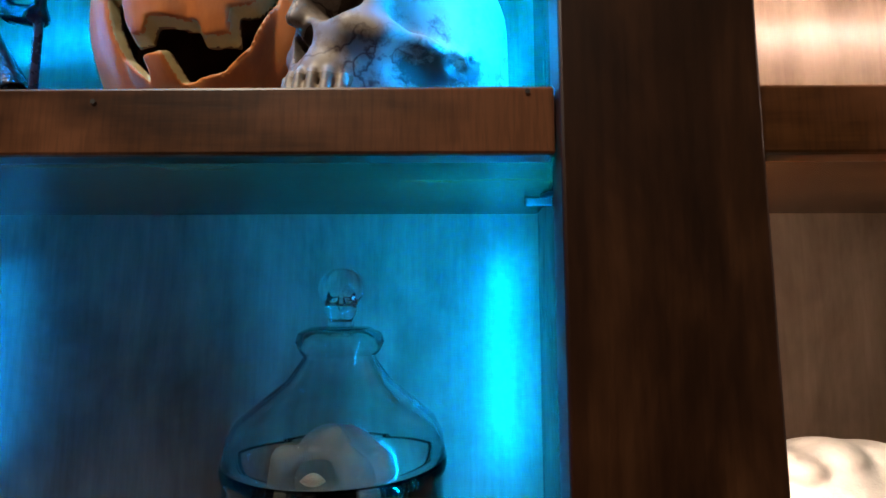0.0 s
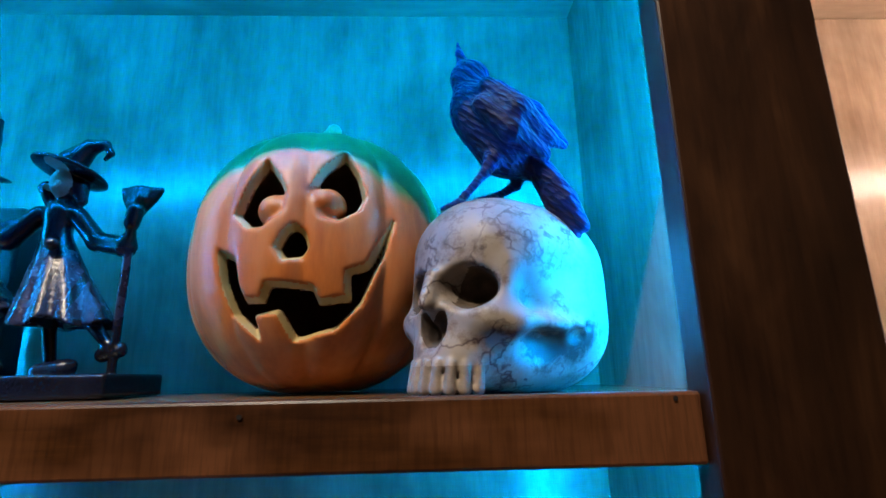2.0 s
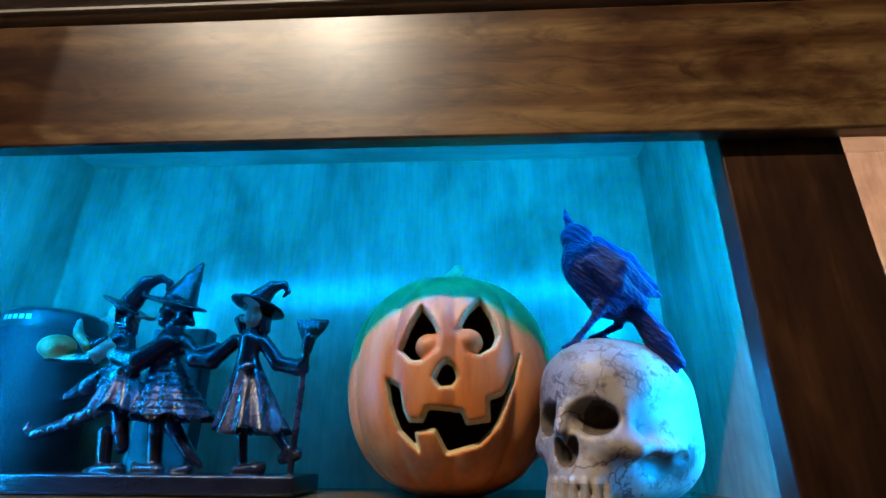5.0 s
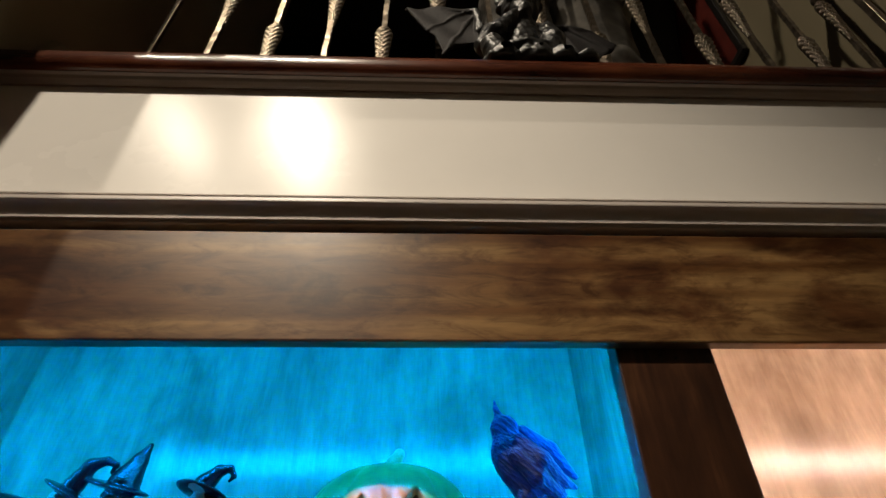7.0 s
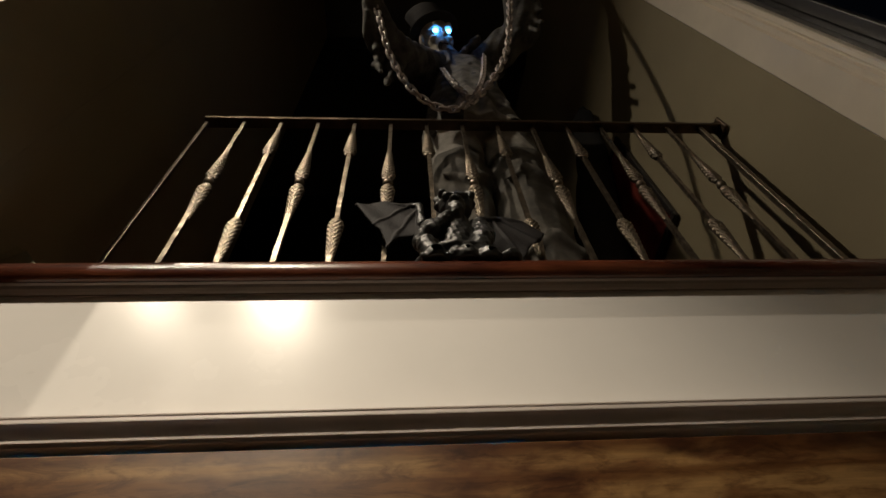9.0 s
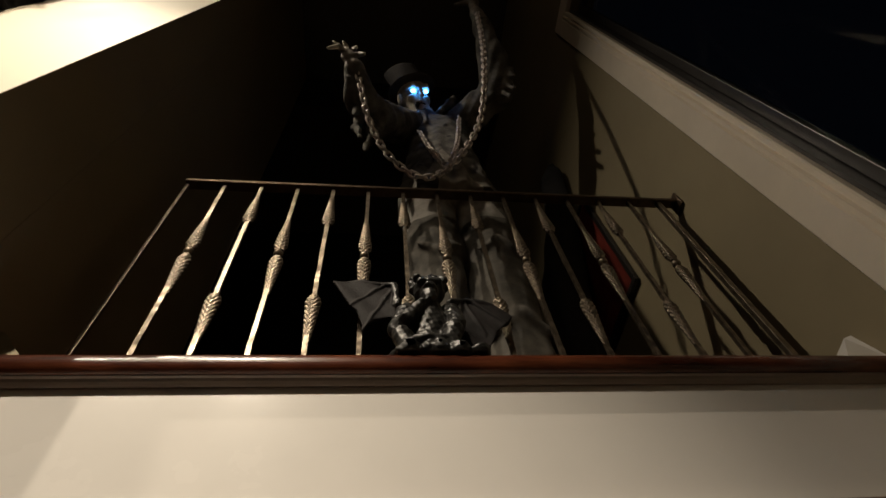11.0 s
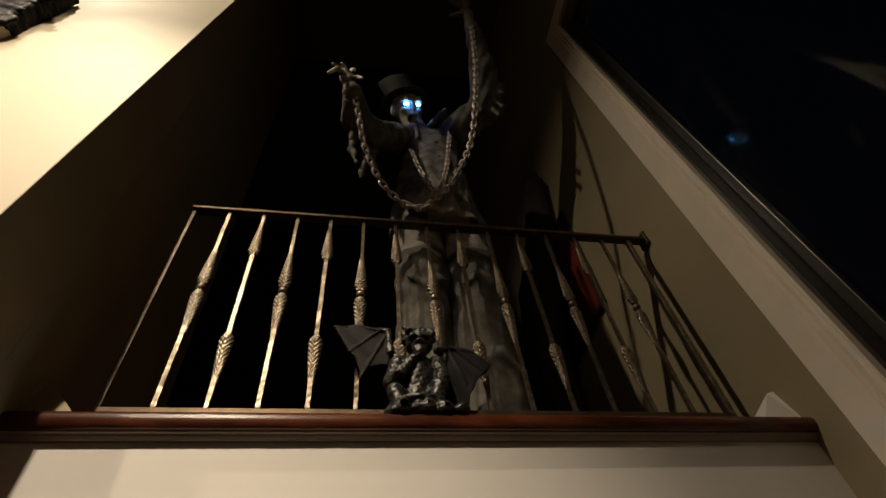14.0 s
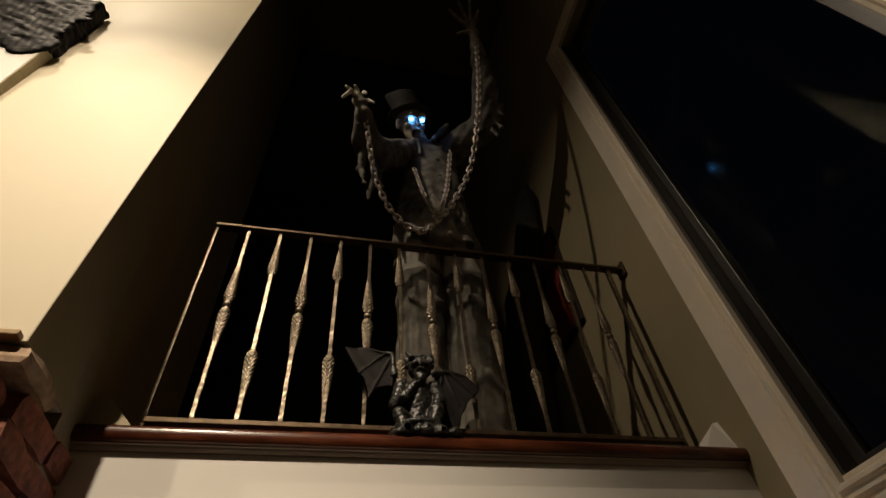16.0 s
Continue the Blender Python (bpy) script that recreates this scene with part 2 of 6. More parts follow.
class Clay:
    """A lump of modelling clay: a grid of distances to which shapes are added or from which they are cut."""

    def __init__(self, lo, hi, h):
        self.lo, self.h = np.array(lo, float), h
        self.n = np.ceil((np.array(hi) - self.lo) / h).astype(int) + 1
        self.v = np.full(self.n, 1.0)

    def work(self, fn, lo, hi, k=0.0, cut=False):
        m = 3 * self.h + k
        a = np.clip(np.floor((np.array(lo) - m - self.lo) / self.h).astype(int), 0, self.n - 1)
        b = np.clip(np.ceil((np.array(hi) + m - self.lo) / self.h).astype(int) + 1, 1, self.n)
        sl = tuple(slice(i, j) for i, j in zip(a, b))
        g = [self.lo[i] + self.h * np.arange(a[i], b[i]) for i in range(3)]
        d = fn(g[0][:, None, None], g[1][None, :, None], g[2][None, None, :])
        v = self.v[sl]
        if cut:
            v, d = -v, d
        if k > 0:
            e = np.maximum(k - np.abs(v - d), 0) / k
            r = np.minimum(v, d) - e * e * k * 0.25
        else:
            r = np.minimum(v, d)
        self.v[sl] = -r if cut else r

    def cap(self, a, b, r1, r2=None, k=0.0, cut=False):
        r2 = r1 if r2 is None else r2
        a, b = np.array(a, float), np.array(b, float)
        ab = b - a
        L = max(ab @ ab, 1e-9)

        def fn(X, Y, Z):
            t = np.clip(((X - a[0]) * ab[0] + (Y - a[1]) * ab[1] + (Z - a[2]) * ab[2]) / L, 0, 1)
            return np.sqrt((X - a[0] - t * ab[0]) ** 2 + (Y - a[1] - t * ab[1]) ** 2 + (Z - a[2] - t * ab[2]) ** 2) - (r1 + (r2 - r1) * t)
        r = max(r1, r2)
        self.work(fn, np.minimum(a, b) - r, np.maximum(a, b) + r, k, cut)

    def chain(self, pts, radii, k=0.0, cut=False):
        for i in range(len(pts) - 1):
            self.cap(pts[i], pts[i + 1], radii[i], radii[i + 1], k, cut)

    def ell(self, c, r, turn=(0, 0, 0), k=0.0, cut=False):
        q = np.array(Euler([radians(t) for t in turn]).to_matrix())
        s = min(r)

        def fn(X, Y, Z):
            x, y, z = X - c[0], Y - c[1], Z - c[2]
            u = (q[0, 0] * x + q[1, 0] * y + q[2, 0] * z) / r[0]
            v = (q[0, 1] * x + q[1, 1] * y + q[2, 1] * z) / r[1]
            w = (q[0, 2] * x + q[1, 2] * y + q[2, 2] * z) / r[2]
            k0 = np.sqrt(u * u + v * v + w * w)
            k1 = np.sqrt((u / r[0]) ** 2 + (v / r[1]) ** 2 + (w / r[2]) ** 2) + 1e-9
            return k0 * (k0 - 1) / k1
        m = max(r)
        self.work(fn, np.array(c) - m, np.array(c) + m, k, cut)

    def block(self, c, half, turn=(0, 0, 0), rnd=0.0, k=0.0, cut=False):
        q = np.array(Euler([radians(t) for t in turn]).to_matrix())

        def fn(X, Y, Z):
            x, y, z = X - c[0], Y - c[1], Z - c[2]
            d = [np.abs(q[0, i] * x + q[1, i] * y + q[2, i] * z) - half[i] + rnd for i in range(3)]
            out = np.sqrt(sum(np.maximum(e, 0) ** 2 for e in d))
            return out + np.minimum(np.maximum(np.maximum(d[0], d[1]), d[2]), 0) - rnd
        m = float(np.linalg.norm(half))
        self.work(fn, np.array(c) - m, np.array(c) + m, k, cut)

    def ripple(self, fn):
        g = [self.lo[i] + self.h * np.arange(self.n[i]) for i in range(3)]
        self.v += fn(g[0][:, None, None], g[1][None, :, None], g[2][None, None, :])

    def mesh(self, name, mats, pick=None):
        v, n = self.v, self.n
        s = v < 0
        corner = [(i, j, k) for i in (0, 1) for j in (0, 1) for k in (0, 1)]
        sl = lambda c: tuple(slice(c[i], n[i] - 1 + c[i]) for i in range(3))
        count = sum(s[sl(c)].astype(np.int8) for c in corner)
        cells = np.argwhere((count > 0) & (count < 8))
        tot, num = np.zeros((len(cells), 3)), np.zeros(len(cells))
        for c in corner:
            for ax in range(3):
                if c[ax]:
                    continue
                e = list(c)
                e[ax] = 1
                p, q = cells + c, cells + e
                vp, vq = v[tuple(p.T)], v[tuple(q.T)]
                hit = (vp < 0) != (vq < 0)
                t = np.where(hit, vp / np.where(hit, vp - vq, 1), 0)
                pos = p.astype(float)
                pos[:, ax] += t
                tot += pos * hit[:, None]
                num += hit
        verts = self.lo + self.h * tot / num[:, None]
        idx = np.full(n, -1)
        idx[tuple(cells.T)] = np.arange(len(cells))
        quads = []
        for ax in range(3):
            u, w = (ax + 1) % 3, (ax + 2) % 3
            a = [slice(1, n[i] - 1) for i in range(3)]
            b = list(a)
            a[ax], b[ax] = slice(0, n[ax] - 1), slice(1, n[ax])
            sa, sb = s[tuple(a)], s[tuple(b)]
            for inside in (True, False):
                p = np.argwhere((sa == inside) & (sb != inside))
                off = np.array([1, 1, 1])
                off[ax] = 0
                p = p + off
                q = []
                for du, dw in ((-1, -1), (0, -1), (0, 0), (-1, 0)):
                    r = p.copy()
                    r[:, u] += du
                    r[:, w] += dw
                    q.append(idx[tuple(r.T)])
                q = np.stack(q, 1)
                quads.append(q if inside else q[:, ::-1])
        quads = np.concatenate(quads)
        quads = quads[(quads >= 0).all(1)]
        me = bpy.data.meshes.new(name)
        me.vertices.add(len(verts))
        me.vertices.foreach_set("co", verts.astype(np.float32).ravel())
        me.loops.add(quads.size)
        me.loops.foreach_set("vertex_index", quads.astype(np.int32).ravel())
        me.polygons.add(len(quads))
        me.polygons.foreach_set("loop_start", np.arange(0, quads.size, 4, dtype=np.int32))
        for m in mats:
            me.materials.append(m)
        if pick is not None:
            me.polygons.foreach_set("material_index", pick(verts[quads].mean(1)).astype(np.int32))
        me.polygons.foreach_set("use_smooth", np.ones(len(quads), bool))
        me.update(calc_edges=True)
        me.validate()
        return me


# ---- the room ----
XL, XR = -0.88, 1.12          # side walls of the niche
YF = 0.29                      # front of the bookcase
YB = 0.60                      # back of its compartments
ZS, ZB = 1.631, 1.972   # shelf and underside of the head rail


def structure(name, bm, mat, label, category="wall"):
    return tagged(obj(name, bm, mat), label, category, kind="structure")


structure("floor", box(-3.0, 1.3, -3.6, 0.7, -0.1, 0.0), floor_wood, "wooden floor boards of the room, darkened to cut bounce light", "floor")
structure("wall_back", box(-3.2, 1.3, -3.8, -3.6, -0.1, 7.4), low_bounce_wall, "unseen wall behind the viewer, browned to cut bounce light")
structure("wall_west", box(-3.2, -3.0, -3.6, 0.005, -0.1, 7.3), low_bounce_wall, "unseen side wall of the room, browned to cut bounce light")
def breast(z):
    """Front of the slightly battered chimney breast."""
    return -0.095 + 0.04 * (z - 3.3)


structure("wall_chimney", profile_x([(breast(2.46), 2.46), (breast(7.3), 7.3), (0.15, 7.3), (0.15, 2.46)], -3.0, XL - 0.003), cream_wall, "cream painted wall above the brick fireplace, warmly lit")
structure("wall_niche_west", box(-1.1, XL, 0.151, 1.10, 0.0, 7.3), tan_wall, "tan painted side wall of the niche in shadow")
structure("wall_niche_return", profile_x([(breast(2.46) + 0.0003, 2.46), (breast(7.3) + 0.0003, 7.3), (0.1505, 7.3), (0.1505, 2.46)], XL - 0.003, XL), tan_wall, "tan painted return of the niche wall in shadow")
# right wall with its tall window opening
WY0, WY1, WZ0, WZ1 = -0.96, -0.018, 2.25, 5.35
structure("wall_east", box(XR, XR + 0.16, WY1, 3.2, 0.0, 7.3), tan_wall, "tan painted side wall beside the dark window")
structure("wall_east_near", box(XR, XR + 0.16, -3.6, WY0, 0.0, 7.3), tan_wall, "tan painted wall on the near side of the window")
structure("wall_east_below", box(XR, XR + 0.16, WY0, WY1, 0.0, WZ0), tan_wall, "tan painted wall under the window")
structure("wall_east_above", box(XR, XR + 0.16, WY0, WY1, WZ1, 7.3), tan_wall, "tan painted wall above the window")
structure("ceiling", box(-3.2, 1.3, -3.8, 3.2, 7.3, 7.4), unlit_ceiling, "ceiling high above the room, coloured dark as if unlit", "ceiling")
structure("landing_floor", box(-2.6, XR, 0.471, 3.2, 2.36, 2.478), floor_wood, "dark wooden floor of the upper landing", "floor")
structure("wall_landing_back", box(-2.6, XR, 3.0, 3.2, 2.47, 7.3), unlit_wall, "wall at the back of the landing, coloured near-black as unlit")
structure("wall_landing_west", box(-2.8, -2.6, 1.10, 3.2, 2.47, 7.3), unlit_wall, "side wall of the landing, coloured near-black as unlit")
structure("wall_header", box(-2.6, XR, 1.10, 1.25, 6.90, 7.3), unlit_wall, "wall over the opening to the landing, coloured near-black as unlit")
structure("wall_landing_front", box(-2.6, -1.1, 1.10, 1.25, 2.47, 6.9), unlit_wall, "wall beside the opening to the landing, coloured near-black as unlit")

# window: casing, sash and night-dark glass
window = tagged(empty("window_1", (XR, WY1, WZ0)), "tall dark night window with a cream moulded casing", "window", kind="structure")


def casing_profile(w):
    """Steps of a moulded casing: (distance from the opening, thickness)."""
    return [(0.0, 0.0), (0.0, 0.024), (0.005, 0.029), (0.016, 0.030), (0.022, 0.017), (0.028, 0.015), (0.033, 0.027), (0.042, 0.027), (0.047, 0.013),
            (0.054, 0.012), (0.060, 0.021), (w - 0.004, 0.022), (w, 0.018), (w, 0.0)]


def casing(kind):
    w, bm = 0.158, bmesh.new()
    prof = casing_profile(w)
    rings = []
    for end in (0, 1):
        ring = []
        for d, t in prof:
            if kind == "jamb":
                p = (XR - t, WY1 + d, WZ0 - d if end == 0 else WZ1 + d)
            elif kind == "jamb_near":
                p = (XR - t, WY0 - d, WZ0 - d if end == 0 else WZ1 + d)
            elif kind == "head":
                p = (XR - t, WY1 + d if end == 0 else WY0 - d, WZ1 + d)
            else:
                p = (XR - t, WY1 + d if end == 0 else WY0 - d, WZ0 - d)
            ring.append(bm.verts.new(p))
        rings.append(ring)
    a, b = rings
    for i in range(len(a) - 1):
        bm.faces.new((a[i], a[i + 1], b[i + 1], b[i]))
    bmesh.ops.recalc_face_normals(bm, faces=bm.faces[:])
    return bm


def keep_place(ob):
    """Parented parts are built in world coordinates: undo the parent's place."""
    ob.matrix_parent_inverse = ob.parent.matrix_world.inverted()
    return ob


for kind in ("jamb", "jamb_near", "head", "apron"):
    ob = keep_place(part("casing", casing(kind), trim_paint, window, "cream moulded casing board"))
    ob.data.polygons.foreach_set("use_smooth", [False] * len(ob.data.polygons))
dark_sash = plain("dark_sash_paint", (0.03, 0.027, 0.025), 0.35, vary=0.1)
for b4 in ((XR + 0.002, XR + 0.12, WY1 - 0.012, WY1, WZ0, WZ1), (XR + 0.002, XR + 0.12, WY0, WY0 + 0.012, WZ0, WZ1)):
    keep_place(part("jamb", box(*b4), dark_sash, window, "dark painted jamb"))
keep_place(part("window_sill", box(XR - 0.02, XR + 0.12, WY0 + 0.012, WY1 - 0.012, WZ0, WZ0 + 0.015, 0.003), trim_paint, window))
for b4 in ((WY1 - 0.052, WY1 - 0.012, WZ0 + 0.015, WZ1), (WY0 + 0.012, WY0 + 0.052, WZ0 + 0.015, WZ1), (WY0 + 0.052, WY1 - 0.052, WZ0 + 0.015, WZ0 + 0.06), (WY0 + 0.052, WY1 - 0.052, WZ1 - 0.04, WZ1)):
    keep_place(part("window_frame", box(XR + 0.06, XR + 0.10, *b4, 0.004), dark_sash, window))
glass_m, gn, gl, gb = material("window_glass")
gb.inputs["Base Color"].default_value = (0.9, 0.95, 0.93, 1)
gb.inputs["Roughness"].default_value, gb.inputs["Transmission Weight"].default_value, gb.inputs["IOR"].default_value = 0.02, 1.0, 1.17
keep_place(part("pane", box(XR + 0.076, XR + 0.082, WY0 + 0.05, WY1 - 0.05, WZ0 + 0.05, WZ1 - 0.03), glass_m, window, "clear glass, black with night"))

# panel, ledge and trims over the bookcase
structure("wall_panel", box(XL, XR, 0.276, 0.34, 2.128, 2.445), white_paint, "satin white wall band above the bookcase, lit by spotlights")
cove = [(0.2480 + 0.0120 * math.cos(a), 2.1305 + 0.0155 * math.sin(a)) for a in [math.pi / 2 * i / 8 for i in range(9)]]
structure("trim", profile_x([(0.2755, 2.1205), (0.2640, 2.1205), (0.2612, 2.1215), (0.2605, 2.1250), (0.2575, 2.1260), (0.2570, 2.1295)] + cove + [(0.2450, 2.1462), (0.2444, 2.1475), (0.2444, 2.1525), (0.2455, 2.1532), (0.2500, 2.1535), (0.2500, 2.1558), (0.2450, 2.1562), (0.2448, 2.1578), (0.2755, 2.1590)], XL, XR), shaded_crown,
          "painted moulding between bookcase and wall band, greyed for shade", "moulding")
structure("trim", profile_x([(0.2755, 2.4285), (0.2740, 2.4285), (0.2735, 2.4315), (0.2690, 2.4335), (0.2640, 2.4375), (0.2610, 2.4425), (0.2555, 2.4440), (0.2555, 2.4455), (0.2755, 2.4455)], XL, XR), taupe_paint, "taupe painted moulding under the wooden ledge", "moulding")
nose = [(0.47, 2.446), (0.2545, 2.446)] + [(0.2545 - 0.016 * math.sin(a) ** 0.8, 2.468 - 0.022 * math.cos(a)) for a in [math.pi * i / 14 for i in range(1, 14)]] + [(0.2545, 2.490), (0.47, 2.490)]
structure("ledge", profile_x(nose, XL, XR), cap_wood, "red-brown varnished wooden ledge cap with a rounded nose", "ledge")
for x, s in ((XR - 0.002, -1), (XL + 0.002, 1)):
    bm = bmesh.new()
    lo = [bm.verts.new(p) for p in ((x, 0.265, 2.4905), (x, 0.385, 2.4905), (x + s * 0.135, 0.385, 2.4905), (x + s * 0.125, 0.265, 2.4905))]
    top = bm.verts.new((x, 0.30, 2.612))
    top2 = bm.verts.new((x + s * 0.014, 0.31, 2.612))
    bm.faces.new(lo)
    bm.faces.new((lo[0], lo[3], top2, top))
    bm.faces.new((lo[3], lo[2], top2))
    bm.faces.new((lo[2], lo[1], top, top2))
    bm.faces.new((lo[1], lo[0], top))
    bmesh.ops.recalc_face_normals(bm, faces=bm.faces[:])
    # Left block takes the tan wall colour to stand in for shade there.
    tagged(obj("corner_block", bm, white_paint if s < 0 else tan_wall), "wedge-shaped block on the ledge, left one toned down for shade", "block", "ledge corner blocks")

# ---- the bookcase ----
bookcase = tagged(empty("built_in_bookcase", (0.14, YF, 0)), "dark walnut-stained built-in bookcase with lit compartments", "bookcase")


def bc(name, bm, mat, label=""):
    return keep_place(part(name, bm, mat, bookcase, label))


SX0, SX1, SY = 0.0632, 0.1775, 0.282        # middle stile and the front of all stiles
LX, RX = -0.745, 1.03          # outer stiles
bc("top_rail", box(XL, XR, YF - 0.024, YF - 0.0055, 1.9535, 2.1125, 0.0022), wood_rail, "blotchy stained top rail")
bc("head_rail", box(XL, XR, YF - 0.005, YF + 0.020, ZB, 2.1195, 0.0015), wood_x)
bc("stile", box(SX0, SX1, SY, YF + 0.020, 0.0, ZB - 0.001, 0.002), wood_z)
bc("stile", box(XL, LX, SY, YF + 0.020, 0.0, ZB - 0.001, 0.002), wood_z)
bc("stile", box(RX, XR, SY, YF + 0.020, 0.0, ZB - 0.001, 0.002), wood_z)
ZTOP = 2.135
bc("top_panel", box(-0.848, XR, YF + 0.021, YB + 0.02, ZTOP, ZTOP + 0.018), ply_x)
bc("back_panel", box(-0.848, XR, YB, YB + 0.02, 0.0, ZTOP - 0.001), ply_z, "satin plywood back with upright grain")
bc("divider", box(0.104, 0.122, YF + 0.021, YB - 0.001, 0.0, ZTOP - 0.001), ply_z)
bc("divider", box(0.130, 0.148, YF + 0.021, YB - 0.001, 0.0, ZTOP - 0.001), ply_z)
bc("side_panel", box(-0.848, -0.830, YF + 0.021, YB - 0.001, 0.0, ZTOP - 0.001), ply_z)
bc("side_panel", box(XR - 0.018, XR, YF + 0.021, YB - 0.001, 0.0, ZTOP - 0.001), ply_z)
for a, b, c, d in ((LX, SX0, -0.829, 0.103), (SX1, RX, 0.149, XR - 0.019)):
    for zs in (ZS, 1.24, 0.82, 0.42):
        bc("shelf_edge", box(a + 0.001, b - 0.001, YF + 0.001, YF + 0.020, zs - 0.042, zs, 0.0022), wood_edge)
        bc("shelf", box(c, d, YF + 0.0205, YB - 0.001, zs - 0.020, zs - 0.0015), ply_x if zs < 1.5 else wood_x)
# light strips behind the face frame
for a, b, m in ((LX + 0.02, SX0 - 0.01, strip_cyan), (SX1 + 0.02, RX - 0.02, strip_warm)):
    bc("led_strip", box(a, b, YF + 0.0215, YF + 0.024, 1.985, 1.993), m, "glowing light strip")
for x, m, low in ((0.088, strip_side, strip_right), (LX - 0.02, strip_side, strip_low), (0.163, strip_warm, strip_dusk), (RX + 0.02, strip_warm, strip_dusk)):
    for z0, z1, m in ((ZS + 0.01, 1.97, m), (1.25, 1.585, low)):
        bc("led_strip", box(x - 0.004, x + 0.004, YF + 0.0215, YF + 0.024, z0, z1), m, "glowing light strip")

# ---- iron railing on the ledge ----
railing = tagged(empty("railing", (0.12, 0.40, 2.49)), "bronzed wrought-iron railing with leaf-collared hammered balusters", "railing")
RY, BX, STEP = 0.402, -0.652, 0.1292


def hammered(z0, z1, half, seed, pitch=0.0115):
    """A square bar with closely spaced hammer marks along its edges."""
    rnd = random.Random(seed)
    bm, rings = bmesh.new(), []
    rows = int((z1 - z0) / pitch)
    for i in range(rows + 1):
        z = z0 + (z1 - z0) * i / rows
        h = half * 1.35 * (1 + (0.05 if i % 2 else -0.05) + rnd.uniform(-0.035, 0.035))
        turn = math.pi / 4 + rnd.uniform(-0.09, 0.09)
        rings.append([bm.verts.new((h * math.cos(turn + k * math.pi / 2) + rnd.uniform(-0.0005, 0.0005), h * math.sin(turn + k * math.pi / 2), z + rnd.uniform(-0.002, 0.002))) for k in range(4)])
    for a, b in zip(rings, rings[1:]):
        for k in range(4):
            bm.faces.new((a[k], a[(k + 1) % 4], b[(k + 1) % 4], b[k]))
    bm.faces.new(rings[0][::-1])
    bm.faces.new(rings[-1])
    return bm


def leaf(up, length=0.180, width=0.0225, veins=10, seg=28):
    """A cast leaf sleeve: wide at its base, tapering away along +z or -z, with raised herringbone veins and a serrated edge."""
    bm, rings = bmesh.new(), []
    rows = veins * 7
    for i in range(rows + 1):
        u = i / rows
        w = width * (0.62 + 3.2 * u if u < 0.12 else 0.40 + 0.60 * (1 - ((u - 0.12) / 0.88) ** 1.15))
        ring = []
        for k in range(seg):
            a = 2 * math.pi * (k + 0.5) / seg
            x = math.cos(a)
            z = length * u * (1 if up else -1)
            phase = (z / length * veins - 1.9 * abs(x)) % 1.0
            ridge = 1.02 - 0.20 * abs(2 * phase - 1) ** 2
            r = w * ridge
            ring.append(bm.verts.new((r * x, 0.62 * r * math.sin(a), z)))
        rings.append(ring)
    if not up:
        rings = rings[::-1]
    for a, b in zip(rings, rings[1:]):
        for k in range(seg):
            bm.faces.new((a[k], a[(k + 1) % seg], b[(k + 1) % seg], b[k]))
    bm.faces.new(rings[0][::-1])
    bm.faces.new(rings[-1])
    return bm


def mesh_of(name, bm, mat, smooth=False):
    me = bpy.data.meshes.new(name)
    bm.to_mesh(me)
    bm.free()
    me.materials.append(mat)
    if smooth:
        me.polygons.foreach_set("use_smooth", [True] * len(me.polygons))
    return me


bars = [mesh_of("bar", hammered(2.597, 3.486, 0.0064, s), iron) for s in (1, 2, 3)]
leaf_up, leaf_down = mesh_of("leaf", leaf(True), iron), mesh_of("leaf", leaf(False), iron)
knuckle = mesh_of("knuckle", lathe([(0, -0.013), (0.008, -0.013), (0.0135, -0.007), (0.015, 0), (0.0135, 0.007), (0.008, 0.013), (0, 0.013)], 14), iron, True)
for i in range(13):
    x = BX + STEP * i
    bal = new("baluster", bars[i % 3])
    bal.parent = railing
    bal.matrix_parent_inverse = railing.matrix_world.inverted()
    bal.location = (x, RY, 0)
    bits = [("leaf", leaf_up, 3.080), ("knuckle", knuckle, 3.062), ("leaf", leaf_down, 3.044)] if i % 2 == 0 else [("leaf", leaf_up, 3.240), ("leaf", leaf_down, 2.862)]
    for nm, me, z in bits:
        o = new(nm, me)
        o.parent, o.location = bal, (0, 0, z)
for x, q in ((BX - STEP, 0.006), (BX + 13 * STEP, 0.0095)):
    keep_place(part("post", box(x - q, x + q, RY - q, RY + q, 2.50, 3.4855, 0.002), iron, railing))
keep_place(part("top_rail", box(BX - STEP - 0.008, XR - 0.002, RY - 0.020, RY + 0.020, 3.486, 3.502, 0.003), iron_dark, railing))
keep_place(part("bottom_rail", box(BX - STEP, BX + 13 * STEP, RY - 0.014, RY + 0.014, 2.580, 2.598, 0.003), iron_dark, railing))
for x in (BX - STEP, BX + 6.5 * STEP, BX + 13 * STEP):
    keep_place(part("foot", box(x - 0.01, x + 0.01, RY - 0.01, RY + 0.01, 2.4905, 2.581, 0.002), iron_dark, railing))
keep_place(part("wall_bracket", box(XR - 0.015, XR - 0.003, RY - 0.03, RY + 0.03, 3.455, 3.535, 0.004), iron_dark, railing))


def thing(name, me, label, category, group="", at=(0, 0, 0), turn=0.0):
    ob = new(name, me)
    ob.matrix_world = pose(*at, 0, 0, turn)
    return tagged(ob, label, category, group)


